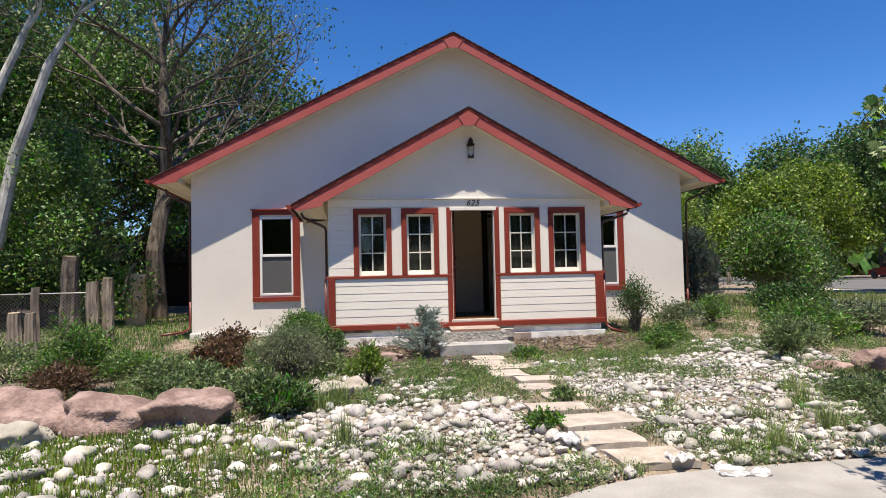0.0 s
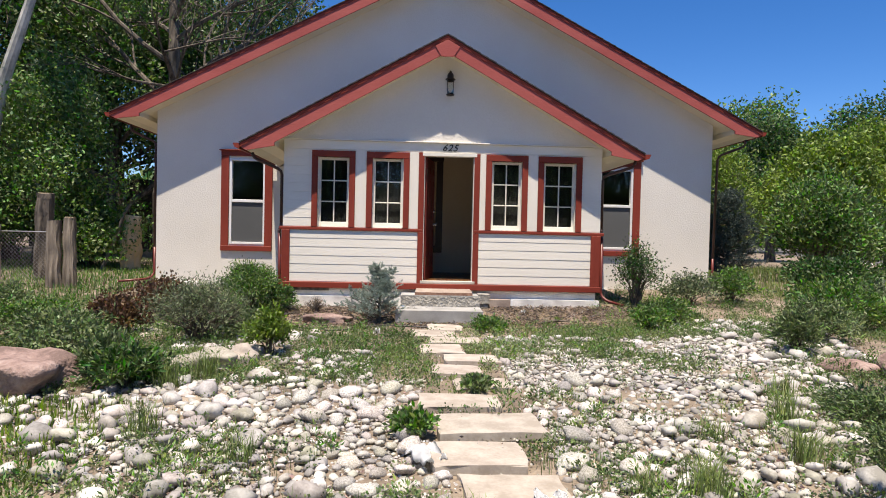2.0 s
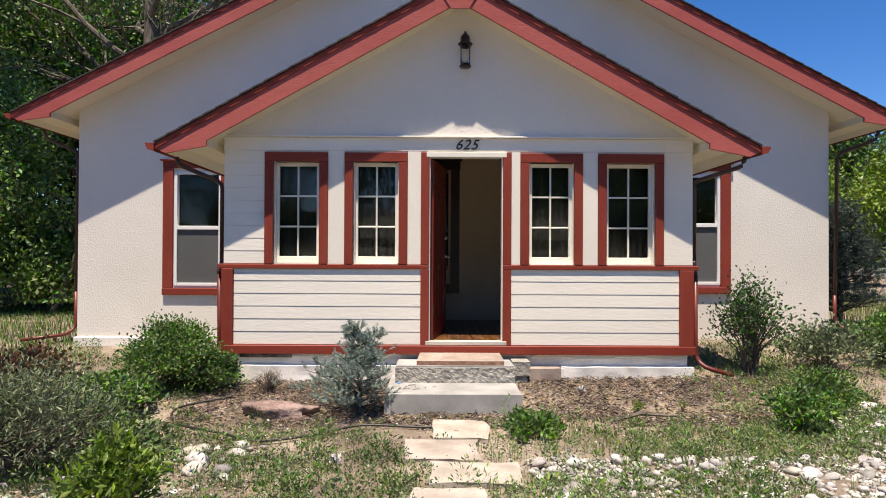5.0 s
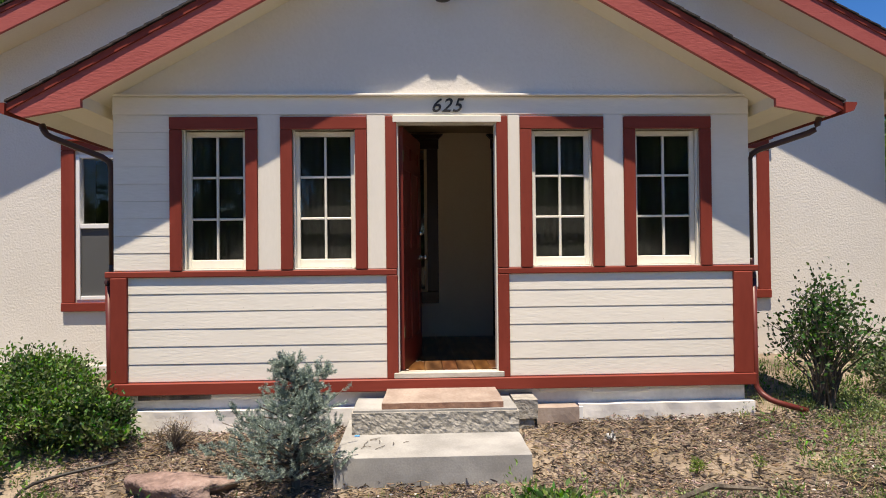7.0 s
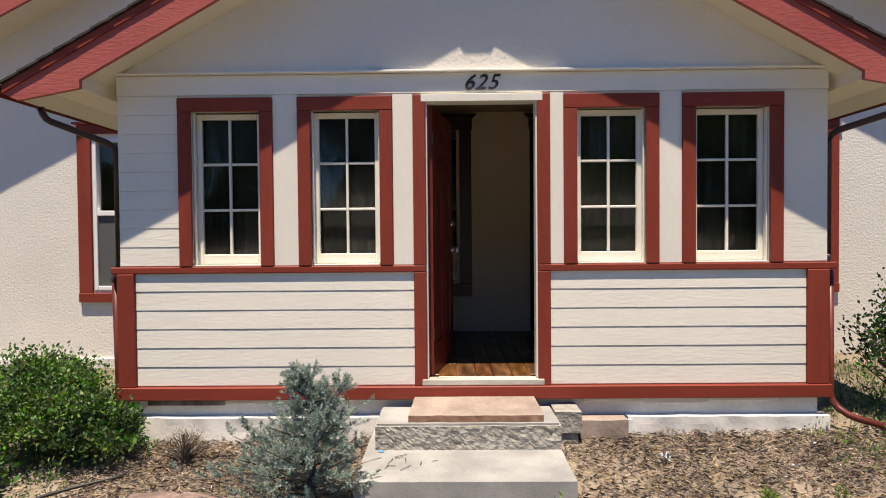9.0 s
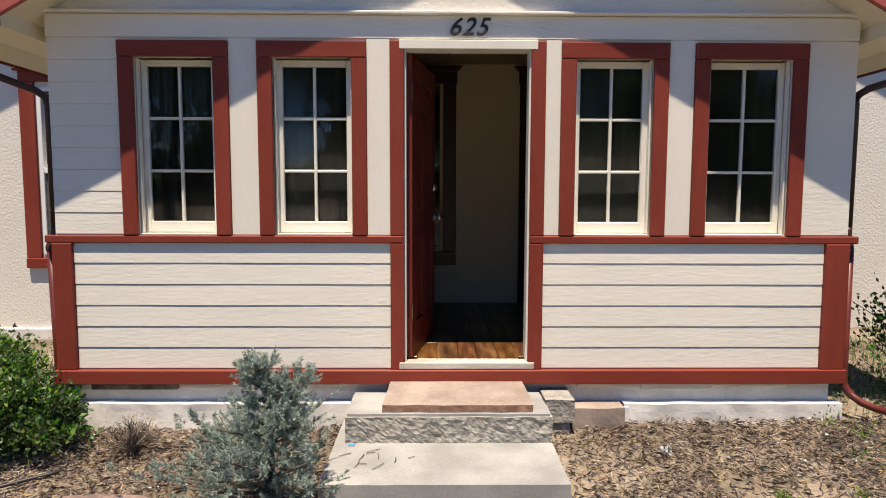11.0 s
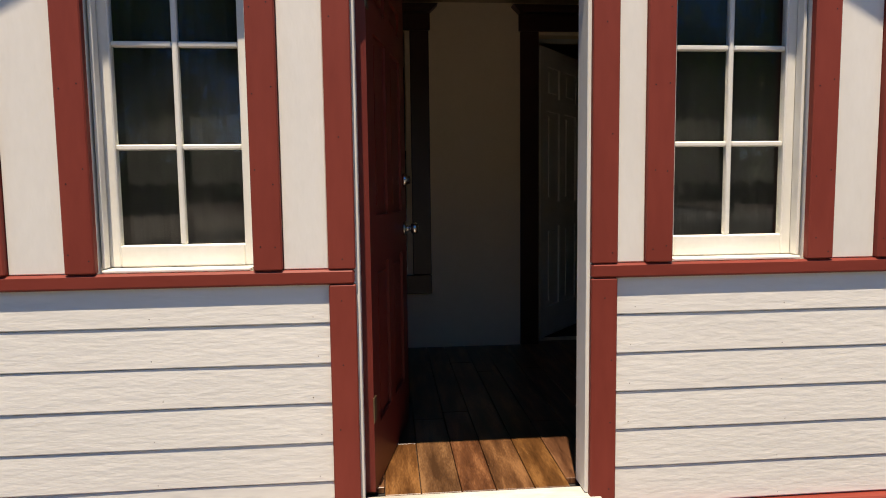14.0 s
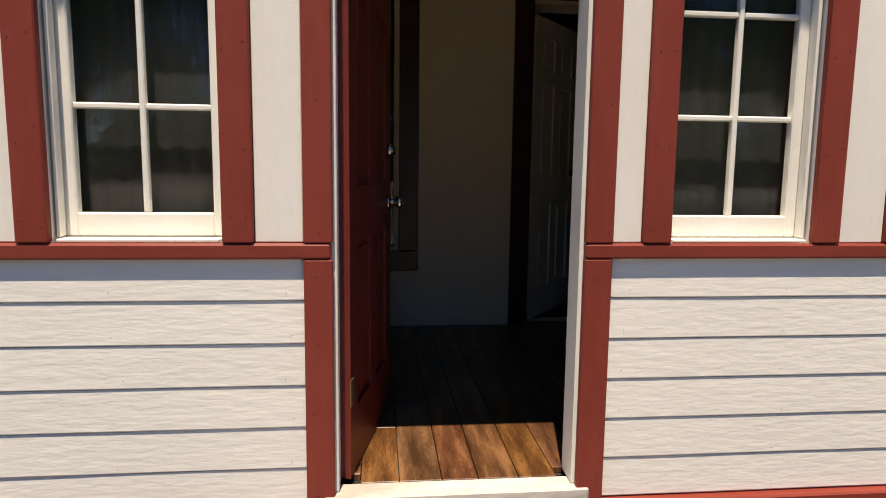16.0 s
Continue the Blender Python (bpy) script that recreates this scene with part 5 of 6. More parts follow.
shrub("barberry_bush", "dark maroon barberry bush in dry grass", "bush", 9.2, -2.3, 0.55, 0.6, "leaf_bronze", 4200, 0.05, 0.5, 40)
shrub("big_shrub", "large loose green shrub beside the street", "bush", 8.7, 3.9, 1.15, 2.5, "leaf_mid", 20000, 0.10, 0.4, 70)
shrub("big_shrub", "large loose green shrub beside the street", "bush", 10.4, 5.2, 1.1, 2.0, "leaf_dark", 14000, 0.10, 0.4, 50)
shrub("big_shrub", "tall light green shrub behind the house corner", "bush", 8.8, 9.5, 1.4, 4.2, "leaf_olive", 16000, 0.12, 0.35, 60)
shrub("garden_bush", "low green weeds in shade under the street tree", "bush", 3.0, -5.6, 0.5, 0.14, "weed", 4000, 0.042, 0.3, 36)
shrub("garden_bush", "low green weeds in shade under the street tree", "bush", 2.6, -6.4, 0.45, 0.14, "weed", 3000, 0.042, 0.3, 30)
shrub("garden_bush", "low green weeds in shade under the street tree", "bush", 4.0, -6.2, 0.6, 0.2, "leaf_dark", 6000, 0.045, 0.3, 36)
shrub("seedling", "small yellow-green seedling in wood chips", "plant", 1.55, -0.98, 0.07, 0.11, "leaf_bright", 260, 0.022, 0.3, 8)
shrub("seedling", "small yellow-green seedling in wood chips", "plant", 1.95, -1.0, 0.05, 0.13, "leaf_olive", 120, 0.022, 0.3, 6)
shrub("dead_bush", "small bare twiggy dead bush against the foundation", "bush", -2.02, -0.35, 0.20, 0.24, "straw", 260, 0.03, 0.1, 50)
for i, (x, y, r, h) in enumerate(((-6.6, -0.4, 0.5, 0.35), (-6.1, -1.9, 0.6, 0.35), (-7.2, -1.2, 0.6, 0.5), (-5.4, -1.4, 0.5, 0.32), (-3.9, -3.7, 0.45, 0.32), (-3.3, -1.7, 0.45, 0.28), (-2.5, -2.4, 0.4, 0.22), (0.45, -1.75, 0.24, 0.16), (0.0, -5.2 + 0.35, 0.14, 0.12), (-0.52, -5.85, 0.16, 0.14))):
    shrub("weed_patch", "patch of low leafy green weeds", "weeds", x, y, r, h, ("weed", "leaf_mid")[i % 2], int(9000 * r * r + 900), 0.045, 0.5, 26, group="weed patches")


def spruce(x, y, r, h, mat, n_whorl, label, dens, size):
    z0 = float(ground_z(x, y))
    t = empty("spruce", label, "tree", (x, y, z0))
    rg = random.Random(int(x * 91))
    bm = bmesh.new()
    tube(bm, [(0, 0, -0.03), (0.01, 0, h * 0.5), (0, 0.01, h * 0.97)], [0.03 * h + 0.008, 0.018 * h, 0.004], 7)
    P, O = [], []
    for k in range(n_whorl):
        u = 0.10 + 0.88 * k / (n_whorl - 1)
        for j in range((9 if h > 1 else 7) if u < 0.7 else 5):
            a = rg.uniform(0, 6.283)
            ln = r * ((1 - u) ** 0.65 if h > 1 else 0.16 + 0.95 * math.sin(math.pi * min(1, 0.22 + u * 0.62)) ** 2.2) * rg.uniform(0.7, 1.1) + 0.10 * r
            if h < 1:
                ln = r * (1.0 if u < 0.40 else 0.72 if u < 0.62 else 0.32 if u < 0.85 else 0.12) * rg.uniform(0.55, 1.05)
                if u < 0.42:
                    ln *= 1 - 0.35 * math.cos(a)
            b = Vector(((0.15 if j % 2 else -0.03) * max(0, u - 0.5) * 2 * (h < 1), 0, h * u * (0.93 if j % 2 and h < 1 else 1)))
            e = b + Vector((math.cos(a) * ln, math.sin(a) * ln, ln * rg.uniform(0.05, 0.55)))
            tube(bm, [b, b.lerp(e, 0.5) + Vector((0, 0, -0.03 * ln)), e], [0.009 * h, 0.006 * h, 0.003], 4, False)
            for _ in range(11 if h > 1 else 8):
                c = b.lerp(e, rg.uniform(0.3, 1.0)) + Vector((rg.uniform(-1, 1), rg.uniform(-1, 1), rg.uniform(-0.3, 0.8))) * (0.085 if h > 1 else 0.075) * h * (0.4 + 0.6 * r)
                d = (c - b).normalized() * 0.6 + Vector((rg.uniform(-0.6, 0.6), rg.uniform(-0.6, 0.6), rg.uniform(0, 0.7)))
                d.normalize()
                L = rg.uniform(0.05, 0.095) * (0.5 + h * 0.6)
                tt = nr.random(dens)[:, None]
                cen = np.array(c[:]) + tt * np.array(d[:]) * L
                rad = nr.normal(size=(dens, 3))
                P.append(cen)
                O.append(rad * 0.8 + np.array(d[:]) * 0.9)
    part("trunk", bm, "bark", t)
    P, O = np.concatenate(P), np.concatenate(O)
    keep = P[:, 2] > 0.02
    P, O = P[keep], O[keep]
    O /= np.linalg.norm(O, axis=1)[:, None]
    v, f = leaves(nr, P, size, O, 0.16, 0, 0.05)
    raw("greenery", v, f, mat, t)


spruce(-1.02, -1.00, 0.53, 0.80, "needle", 16, "small dense blue spruce in front of the porch", 85, 0.019)
spruce(6.55, 4.0, 0.80, 1.95, "needle_dark", 18, "dark blue-grey dwarf spruce beside the house", 24, 0.055)


def limb(bm, rg, p, d, ln, r, depth, tips, spread=0.55, up=0.25, twigs=2):
    pts, rad = [p], [r]
    q = p
    for k in range(4):
        d = (d + Vector((rg.gauss(0, 1), rg.gauss(0, 1), rg.gauss(0, 1))) * 0.13 + Vector((0, 0, up * 0.12))).normalized()
        q = q + d * ln / 4
        pts.append(q)
        rad.append(r * (1 - 0.42 * (k + 1) / 4))
    tube(bm, pts, rad, 7 if r > 0.05 else 4, False)
    if depth == 0:
        tips.extend(pts[2:])
        return
    tips.append(pts[-1])
    for k in range(twigs + (depth > 1)):
        s = pts[2 + k % 3]
        nd = (d + Vector((rg.gauss(0, 1), rg.gauss(0, 1), rg.gauss(0, 0.7))) * spread + Vector((0, 0, up * 0.5))).normalized()
        limb(bm, rg, s, nd, ln * rg.uniform(0.6, 0.8), rad[2 + k % 3] * 0.62, depth - 1, tips, spread, up, twigs)


def tree(label, x, y, h, r, trunk_r, mat, n, size, seed, lean=(0, 0), bark="bark", low=0.25, depth=3, n_limb=9, puff=0.10, name="tree", thin=0.5, twigs=2):
    """A tapered, slightly bent trunk, limbs in three orders, and leaves gathered round the twigs."""
    z0 = float(ground_z(x, y))
    if y < 22 and n > 15000:
        n, size = int(n * 1.1), size * 0.94
    t = empty(name, label, "tree", (x, y, z0))
    rg = random.Random(seed)
    bm = bmesh.new()
    pts = [Vector((lean[0] * u * h + rg.gauss(0, 0.012) * h, lean[1] * u * h + rg.gauss(0, 0.012) * h, u * h * 0.86 - 0.1)) for u in (0, 0.2, 0.4, 0.6, 0.8, 1.0)]
    pts[0].x = pts[0].y = 0
    tube(bm, pts, [trunk_r * k for k in (1.15, 0.9, 0.75, 0.55, 0.36, 0.15)], 10)
    tips = []
    for k in range(n_limb):
        u = low + (0.95 - low) * (k + rg.random() * 0.8) / n_limb
        i = min(4, int(u * 5))
        p = pts[i].lerp(pts[i + 1], u * 5 - i)
        a = k * 2.4 + rg.uniform(-0.5, 0.5)
        d = Vector((math.cos(a), math.sin(a), 0.45 + 0.5 * u)).normalized()
        limb(bm, rg, p, d, r * (1.0 - 0.45 * u) * rg.uniform(0.5, 0.72), trunk_r * 0.42 * (1.1 - 0.7 * u), depth - 1, tips, twigs=twigs)
    part("trunk", bm, bark, t)
    tp = np.array([p[:] for p in tips])
    tp = tp[nr.random(len(tp)) < 0.45]
    ix = nr.integers(0, len(tp), n)
    g = nr.normal(size=(n, 3))
    g *= (1.75 * nr.random(n) ** 0.4 / np.linalg.norm(g, axis=1))[:, None]
    P = tp[ix] + g * puff * r
    P[:, 2] = np.maximum(P[:, 2], 0.3)
    v, f = leaves(nr, P, size, None, thin, 0.5)
    raw("crown", v, f, mat, t)
    return t


# side yard
tree("tall half-bare tree with many grey twigs", -8.6, 10.9, 13.5, 7.5, 0.30, "leaf_dark", 5500, 0.12, 21, (0.03, 0), low=0.30, depth=4, n_limb=18, puff=0.09, twigs=3)
tree("leaning pale-barked poplar behind the fence", -12.4, 5.6, 13.0, 2.6, 0.19, "leaf_mid", 5000, 0.12, 22, (0.37, 0.0), "poplar", low=0.7, n_limb=7)
tree("tall pale-barked poplar behind the fence", -13.2, 6.6, 13.0, 2.6, 0.20, "leaf_mid", 5000, 0.12, 23, (0.27, 0), "poplar", low=0.7, n_limb=7)
tree("dense dark green tree behind the fence", -15.5, 11.0, 11.0, 5.5, 0.3, "leaf_dark", 30000, 0.19, 24, low=0.15, n_limb=14, puff=0.16)
tree("dense green tree behind the fence", -11.6, 13.5, 9.5, 5.0, 0.28, "leaf_mid", 30000, 0.18, 25, low=0.2, n_limb=14, puff=0.16)
tree("dense green tree behind the fence", -18.5, 6.0, 10.0, 5.5, 0.3, "leaf_mid", 26000, 0.20, 26, low=0.1, n_limb=14, puff=0.16)
tree("small green tree in the side yard", -10.6, 7.4, 5.0, 2.5, 0.13, "leaf_mid", 20000, 0.11, 27, low=0.12, n_limb=12, puff=0.16)
tree("dense dark green tree behind the house", -7.4, 18.0, 11.5, 6.0, 0.3, "leaf_dark", 26000, 0.22, 28, low=0.1, n_limb=14, puff=0.16)
tree("dense dark green tree behind the fence", -13.5, 18.5, 13.5, 6.5, 0.35, "leaf_dark", 26000, 0.24, 29, low=0.1, n_limb=14, puff=0.18)
tree("dense dark green tree behind the fence", -21.0, 14.0, 13.5, 6.5, 0.35, "leaf_dark", 26000, 0.26, 30, low=0.1, n_limb=14, puff=0.18)
for i, (x, y, r, h) in enumerate(((-9.6, 8.0, 1.3, 1.7), (-11.6, 6.4, 1.5, 2.2), (-13.6, 5.2, 1.6, 2.4), (-16.0, 4.5, 1.8, 2.6), (-12.6, 9.5, 2.0, 3.0), (-16.5, 8.5, 2.4, 3.4))):
    shrub("undergrowth_bush", "dark green undergrowth in shade", "bush", x, y, r, h, "leaf_dark" if i % 2 else "leaf_mid", 13000, 0.13, 0.45, 50, group="undergrowth")
# street corner
tree("tall green tree across the side street", 17.3, 21.0, 6.4, 3.6, 0.25, "leaf_dark", 24000, 0.19, 41, low=0.12, n_limb=13, puff=0.16)
tree("yellow-green maple beside the street", 12.9, 10.5, 4.0, 2.6, 0.16, "leaf_olive", 22000, 0.15, 42, low=0.22, n_limb=12, puff=0.15)
tree("yellow-green maple beside the street", 16.8, 12.4, 4.5, 3.0, 0.16, "leaf_olive", 20000, 0.16, 43, low=0.24, n_limb=12, puff=0.15)
tree("dark green tree beside the street", 20.5, 11.8, 6.2, 3.9, 0.22, "leaf_dark", 24000, 0.18, 44, low=0.26, n_limb=13, puff=0.15)
tree("green tree across the side street", 28.0, 44.0, 11.0, 7.0, 0.3, "leaf_mid", 15000, 0.36, 45, low=0.1, n_limb=12, puff=0.18)
tree("green tree across the side street", 38.0, 40.0, 10.0, 7.0, 0.3, "leaf_dark", 15000, 0.36, 46, low=0.2, n_limb=12, puff=0.18)
tree("green tree across the side street", 49.0, 44.0, 11.0, 8.0, 0.3, "leaf_mid", 15000, 0.40, 47, low=0.2, n_limb=12, puff=0.18)
tree("green tree across the side street", 46.0, 28.0, 10.0, 7.0, 0.3, "leaf_dark", 15000, 0.38, 48, low=0.2, n_limb=12, puff=0.18)
# across the street behind the walker
for i, (x, y, h, r) in enumerate(((-12, -25, 11, 6), (-4.5, -27, 12, 6), (3.2, -24, 8, 4.5), (10, -26, 12, 6.5), (19, -25, 11, 6))):
    tree("street tree across the road", x, y, h, r, 0.25, "leaf_mid", 9000, 0.3, 60 + i, low=0.25, n_limb=10, puff=0.18)

# street tree whose twigs hang into the garden
st = empty("street_tree", "young maple whose leafy twigs hang over the pavement", "tree", (5.2, -7.9, 0.25))
bm = bmesh.new()
tube(bm, [(0, 0, -0.1), (0.03, 0.02, 1.2), (0, 0.05, 2.4), (-0.05, 0.0, 4.4)], [0.10, 0.085, 0.07, 0.02], 9)
tips = []
rg = random.Random(4)
for s, e, w in (((0, 0.03, 2.3), (-0.9, 1.9, 3.4), 0.03), ((0, 0.03, 2.5), (-0.6, 2.0, 3.6), 0.03), ((0, 0.03, 2.5), (0.6, 1.6, 3.9), 0.03), ((0, 0.03, 1.7), (-2.52, 1.95, 2.85), 0.03), ((0, 0.03, 1.35), (-3.85, -0.30, 1.58), 0.025), ((0, 0.03, 1.2), (-3.65, -0.36, 1.36), 0.02), ((0, 0.03, 2.2), (-3.9, -0.1, 3.05), 0.03), ((0, 0.03, 2.1), (-3.3, -0.5, 2.95), 0.025), ((0, 0.03, 2.0), (-2.6, 0.0, 2.85), 0.025), ((0, 0.03, 1.9), (-2.2, 2.1, 2.62), 0.022), ((0, 0.03, 1.9), (-1.9, 0.7, 3.2), 0.03), ((0, 0.03, 1.6), (-0.9, -1.4, 2.9), 0.02), ((0, 0.03, 2.1), (-2.6, -0.5, 3.05), 0.03), ((0, 0.03, 2.5), (-1.2, 0.6, 3.9), 0.03), ((0, 0.03, 2.4), (0.9, -0.5, 3.7), 0.03), ((0, 0.03, 2.3), (-1.6, -0.9, 3.4), 0.03), ((0, 0.03, 1.9), (-1.1, 1.3, 2.6), 0.03), ((0, 0.03, 2.0), (1.2, 0.9, 3.0), 0.03), ((0, 0.03, 2.6), (-1.8, 0.6, 3.75), 0.03), ((0, 0.03, 2.4), (-2.2, 1.1, 3.45), 0.03), ((0, 0.03, 2.7), (-0.6, 0.1, 4.0), 0.03)):
    s, e = Vector(s), Vector(e)
    mid = s.lerp(e, 0.5) + Vector((0, 0, 0.15))
    tube(bm, [s, mid, e], [w, w * 0.65, w * 0.2], 5, False)
    for k in range(16):
        b = (mid.lerp(e, k / 12) if k < 13 else s.lerp(mid, 0.8))
        q = b + Vector((rg.gauss(0, 1), rg.gauss(0, 1), rg.gauss(0.2, 0.8))) * (0.22 if e.z > 1.75 else 0.11)
        tube(bm, [b, q], [w * 0.25, w * 0.1], 4, False)
        tips += [q, b.lerp(q, 0.6)]
part("trunk", bm, "bark", st)
tp = np.array([p[:] for p in tips])


def lobed(nr_, centres, size):
    """Broad leaves with five lobes, slightly cupped."""
    n = len(centres)
    d = nr_.normal(size=(n, 3))
    d[:, 2] -= 0.6
    d /= np.linalg.norm(d, axis=1)[:, None]
    r = nr_.normal(size=(n, 3))
    s = np.cross(d, r)
    s /= np.linalg.norm(s, axis=1)[:, None]
    u = np.cross(d, s)
    L = (size * (0.6 + 0.8 * nr_.random(n)))[:, None]
    shape = ((0, 0, 0), (0.12, 0.30, 0.05), (0.42, 0.52, 0.12), (0.45, 0.24, 0.02), (0.78, 0.36, 0.08), (0.66, 0.12, 0.0), (1.0, 0, -0.05), (0.66, -0.12, 0.0), (0.78, -0.36, 0.08), (0.45, -0.24, 0.02), (0.42, -0.52, 0.12), (0.12, -0.30, 0.05), (0.4, 0, -0.05))
    v = np.stack([centres + L * (d * a + s * b + u * c) for a, b, c in shape], 1).reshape(-1, 3)
    i = np.arange(n)[:, None] * 13
    f = np.concatenate([i + [12, k, (k + 1) % 12] for k in range(12)], 0)
    return v, f


# low twigs take a brighter leaf colour that stands in for sun on them
low = tp[:, 2] < 1.75
for nm, pts, cnt, size, mt in (("crown", tp[~low], 8500, 0.10, "leaf_mid"), ("low_leaves", tp[low], 1300, 0.075, "leaf_bright")):
    at = pts[nr.integers(0, len(pts), cnt)] + nr.normal(size=(cnt, 3)) * 0.055
    v, f = lobed(nr, at, size)
    raw(nm, v, f, mt, st)

# far woods and houses round the horizon
n = 42000
a = nr.uniform(0, 2 * math.pi, n)
R = nr.uniform(85, 125, n)
hh = 7.5 + 3.5 * np.sin(a * 9 + 1) * np.sin(a * 23) + 2.0 * np.sin(a * 61)
P = np.stack([R * np.cos(a), R * np.sin(a), 0.3 + hh * nr.random(n) ** 0.8], -1)
v, f = leaves(nr, P, 2.6, None, 0.8)
tagged(raw("far_woods", v, f, "leaf_dark", None, "distant row of green trees", False, "stuff"), category="trees")

# ---- yard ----
nb = empty("neighbour_building", "low dark outbuilding with a grey shingled roof", "building", (-14.0, 21.5, 0.6))
board("wall", nb, "board", -5, 6, -0.1, 5, -0.1, 2.1, 0)
prism_part("roof", [(-5.6, 2.05), (6.6, 2.05), (6.0, 3.3), (-5.0, 3.3)], -0.8, 5.5, "shingle", nb)
for k in range(3):
    board("door", nb, "maroon", -3.6 + k * 3.2, -1.4 + k * 3.2, -0.14, -0.101, 0, 1.9, 0.01)
lot = tagged(board("pavement_far", None, "concrete", 38, 62, 30, 60, 0.3, 0.60, 0, "pale concrete parking area"), category="pavement", kind="structure")


def post(name, label, x, y, r, h, mat, lean=(0, 0), n=9, cut=False, group=""):
    z0 = float(ground_z(x, y))
    t = empty(name, label, "post", (x, y, z0), group)
    bm = bmesh.new()
    ps = [(lean[0] * u * h, lean[1] * u * h, u * h - 0.1 * (u == 0)) for u in [k / 18 for k in range(19)]]
    tube(bm, ps, [r * (1.1 - 0.16 * k / 18) for k in range(19)], 4 if n == 4 else 22)
    for v in bm.verts:
        a = math.atan2(v.co.y, v.co.x)
        v.co += 0.22 * r * Vector(noise.noise_vector(v.co * 3.1 + Vector((x, y, 0))))
        if n != 4:
            g = noise.noise(Vector((math.cos(a) * 3.2, math.sin(a) * 3.2, v.co.z * 1.6 + x)))
            v.co.x *= 1 + 0.22 * g
            v.co.y *= 1 + 0.22 * g
    part("log", bm, mat, t)
    if cut:
        bm = bmesh.new()
        q = Vector(ps[-1])
        tube(bm, [q + Vector((0, 0, -0.01)), q + Vector((lean[0], lean[1], 1)).normalized() * 0.012], r * 0.84, n)
        part("cut_face", bm, "cut", t)


post("log_post", "short weathered log post with bark", -7.98, 0.60, 0.115, 0.82, "oldwood", cut=True)
post("log_post", "short weathered log post with bark", -7.74, 0.62, 0.09, 0.80, "oldwood")
post("fence_post", "square weathered wooden fence post", -8.47, 2.38, 0.085, 1.18, "oldwood", n=4)
post("fence_post", "weathered wooden fence post", -9.35, 1.2, 0.08, 1.15, "oldwood", n=6)
post("log_post", "tall split log post with rough bark", -7.34, 2.28, 0.125, 1.27, "oldwood")
post("log_post", "tall split log post with rough bark", -7.08, 2.34, 0.11, 1.33, "oldwood", cut=True)
post("tree_stump", "sawn-off tree trunk with a pale cut face", -8.55, 4.1, 0.17, 1.85, "bark", (0.04, -0.05), cut=True)
post("tree_stump", "broken pale hollow tree stump", -8.25, 7.6, 0.24, 1.45, "cut", (0.05, 0))
post("leaning_pole", "grey pole leaning against a stump", -8.85, 7.3, 0.045, 1.75, "oldwood", (0.38, 0.1))
fence = empty("chain_link_fence", "rusty chain-link fence between wooden posts", "fence", (0, 0, 0))
bm = bmesh.new()
fx0, fx1, fz = -15.5, -7.25, 1.02
s = 0.075
zb = 0.52
k = fx0 - fz
fy = lambda x: 2.45 + (x + 7.25) * -0.02
while k < fx1:
    for sg in (1, -1):
        p0 = [k, zb] if sg > 0 else [k, zb + fz]
        xa, xb = max(k, fx0), min(k + fz, fx1)
        if xb > xa:
            za = zb + (xa - k) if sg > 0 else zb + fz - (xa - k)
            ze = zb + (xb - k) if sg > 0 else zb + fz - (xb - k)
            tube(bm, [(xa, fy(xa) + sg * 0.002, za), (xb, fy(xb) + sg * 0.002, ze)], 0.0022, 3, False)
    k += s
part("mesh", bm, "wire", fence)
bm = bmesh.new()
tube(bm, [(fx0, fy(fx0), zb + fz), (fx1, fy(fx1), zb + fz)], 0.012, 6)
part("top_rail", bm, "wire", fence)

pole = empty("utility_pole", "wooden utility pole with a crossarm", "utility pole", (24.5, 31.0, 0.5))
bm = bmesh.new()
tube(bm, [(0, 0, 0), (0, 0, 7.4)], [0.15, 0.11], 8)
part("pole", bm, "oldwood", pole)
board("crossarm", pole, "oldwood", -1.1, 1.1, -0.06, 0.06, 6.9, 7.05, 0.01)
for sx in (-1.0, 0.6, 1.0):
    bm = bmesh.new()
    tube(bm, [(sx, 0, 7.06), (sx, 0, 7.2)], 0.04, 6)
    part("insulator", bm, "hose", pole)
    bm = bmesh.new()
    tube(bm, [(sx - u * 1.5 * 0.8 - 0, u * 3.0, 7.2 - 0.02 * u * (12 - u)) for u in range(0, 13, 2)], 0.016, 3, False)
    part("cable", bm, "hose", pole)

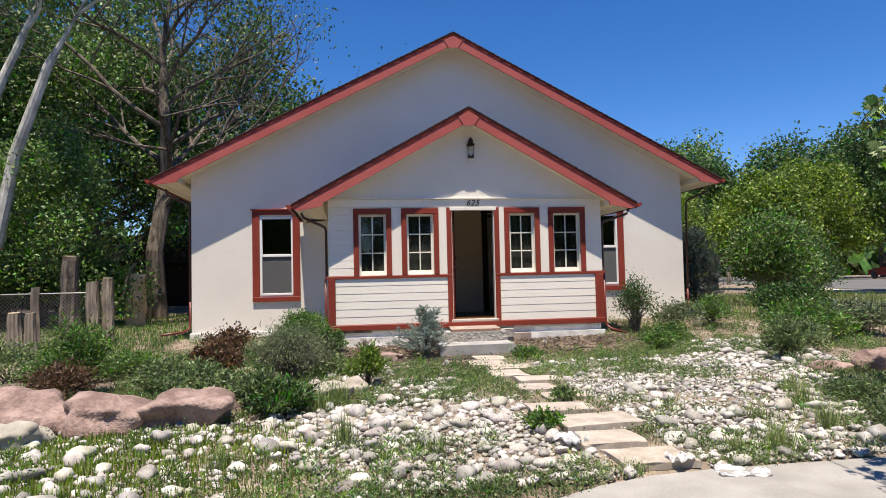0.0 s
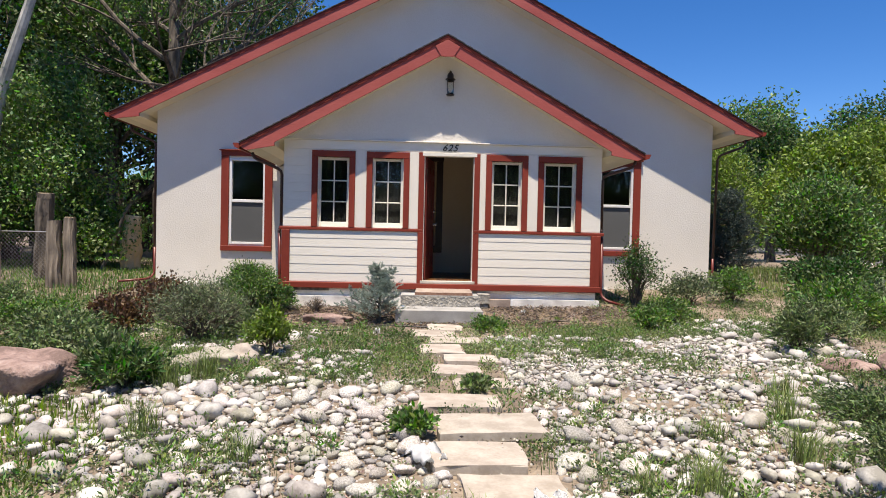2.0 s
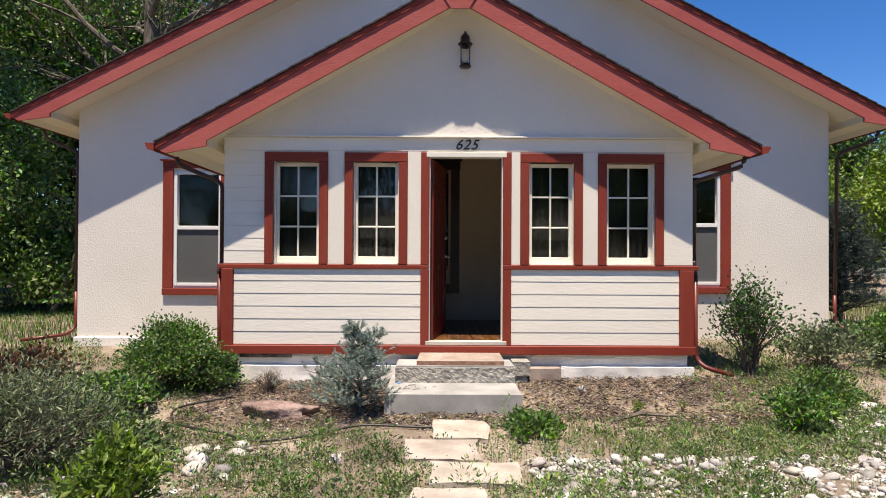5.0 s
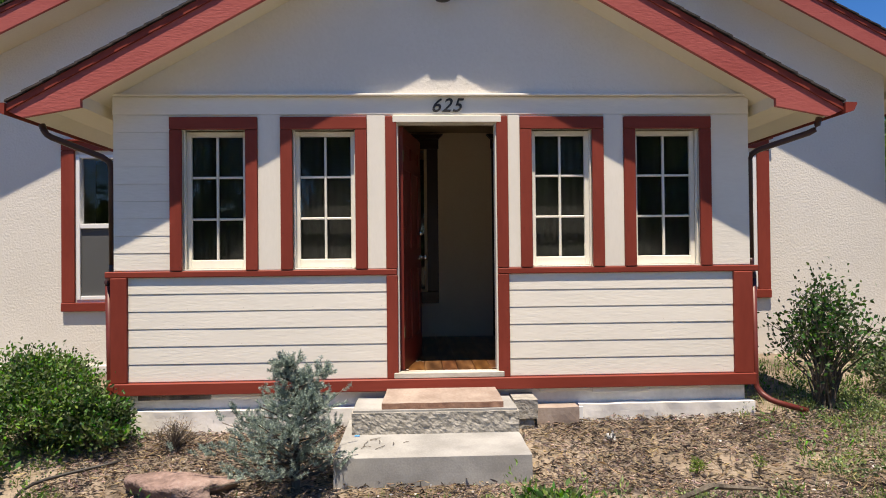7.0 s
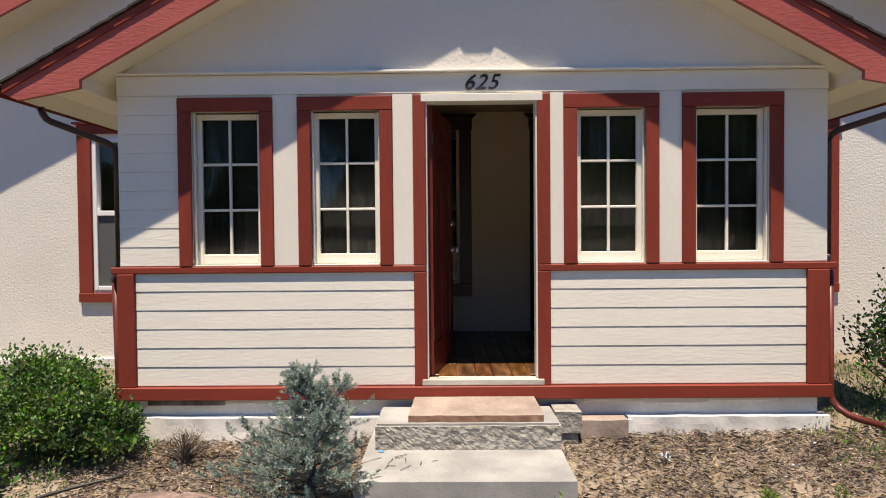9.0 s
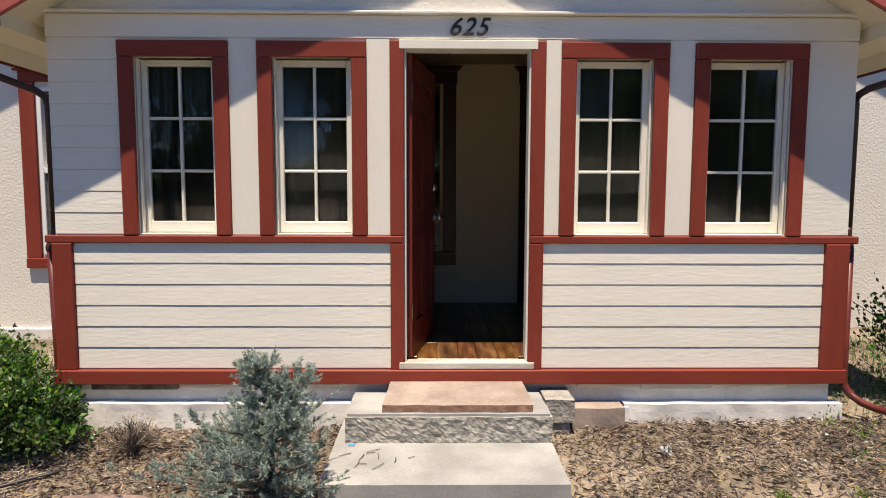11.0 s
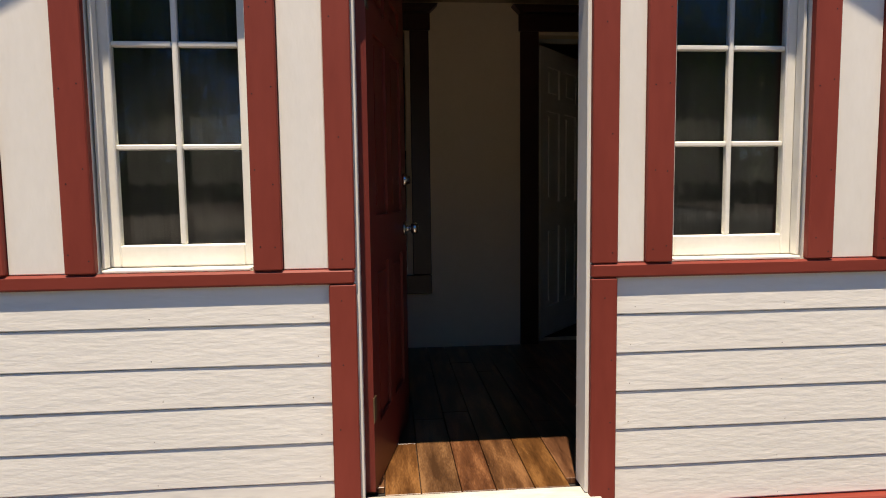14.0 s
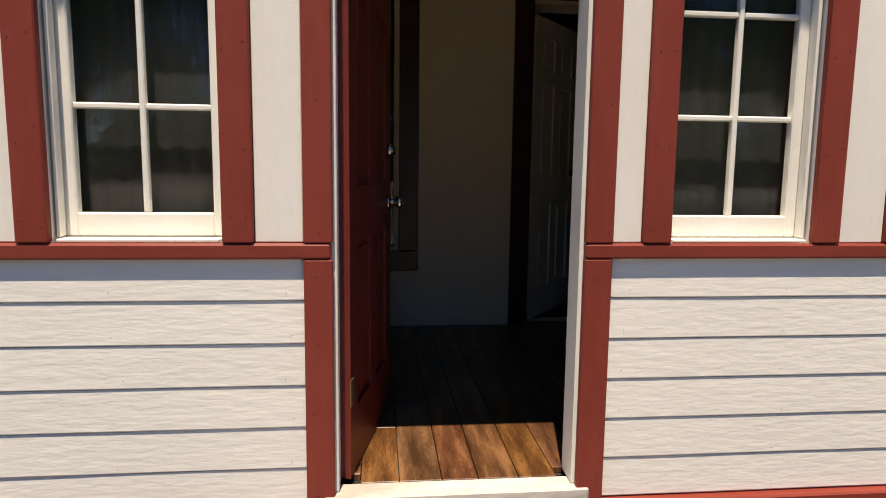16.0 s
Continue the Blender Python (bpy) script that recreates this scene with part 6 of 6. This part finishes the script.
# ---- hose and litter ----
pts = [(-2.30, -0.55), (-2.71, -0.86), (-2.62, -1.25), (-2.44, -1.43), (-1.99, -1.76), (-1.68, -1.91), (-1.27, -1.73), (-0.93, -1.52), (-0.41, -1.54), (0.13, -1.48), (0.5, -1.6)]
hose = empty("garden_hose", "black irrigation pipe lying on the soil", "hose", (0, 0, 0))
bm = bmesh.new()
P = [Vector((x, y, float(ground_z(x, y)) + 0.035 + 0.012 * math.sin(i * 2.0))) for i, (x, y) in enumerate(pts)]
fine = []
for i in range(len(P) - 1):
    p0, p1, p2, p3 = P[max(i - 1, 0)], P[i], P[i + 1], P[min(i + 2, len(P) - 1)]
    for k in range(5):
        u = k / 5
        fine.append(0.5 * (2 * p1 + (p2 - p0) * u + (2 * p0 - 5 * p1 + 4 * p2 - p3) * u * u + (3 * p1 - p0 - 3 * p2 + p3) * u ** 3))
tube(bm, fine, 0.011, 6)
part("pipe", bm, "hose", hose, smooth=True)
st2 = empty("dead_branch", "bent dead stick on the soil", "stick", (0, 0, 0))
bm = bmesh.new()
tube(bm, [(1.15, -1.62, 0.50), (1.4, -1.50, 0.53), (1.7, -1.55, 0.52)], [0.012, 0.02, 0.008], 5)
part("stick", bm, "bark", st2)


def sheet(label, x, y, w, d, rz, seed, lift=0.03):
    """A crumpled sheet of thin plastic or paper."""
    t = empty("plastic_litter", label, "litter", (x, y, float(ground_z(x, y)) + lift))
    t.rotation_euler = (0, 0, radians(rz))
    bm = bmesh.new()
    n = 14
    g = [[None] * n for _ in range(n)]
    for i in range(n):
        for j in range(n):
            u, v = i / (n - 1) - 0.5, j / (n - 1) - 0.5
            q = Vector((u * 6, v * 6, seed))
            g[i][j] = bm.verts.new((u * w * (1 - 0.5 * v * v) + 0.02 * noise.noise(q), v * d * (1 - 0.4 * u) + 0.02 * noise.noise(q + Vector((5, 0, 0))), 0.035 + 0.055 * noise.noise(q * 0.6) + 0.02 * noise.noise(q * 1.7)))
    for i in range(n - 1):
        for j in range(n - 1):
            bm.faces.new((g[i][j], g[i + 1][j], g[i + 1][j + 1], g[i][j + 1]))
    bmesh.ops.solidify(bm, geom=bm.faces[:], thickness=0.003)
    part("sheet", bm, "plastic", t, smooth=True)


sheet("crumpled clear plastic bag on the cobbles", -0.45, -6.33, 0.20, 0.28, 25, 1)
sheet("crumpled white paper on the path", 0.20, -6.90, 0.19, 0.15, 10, 2)
sheet("crumpled white plastic sheet at the pavement edge", 0.55, -7.12, 0.38, 0.20, -18, 3, -0.02)
sheet("scrap of white plastic in the weeds", -0.95, -2.75, 0.07, 0.06, 30, 4, 0.1)
sheet("white litter scrap on the soil", 1.15, -0.45, 0.06, 0.05, 0, 5, 0.0)
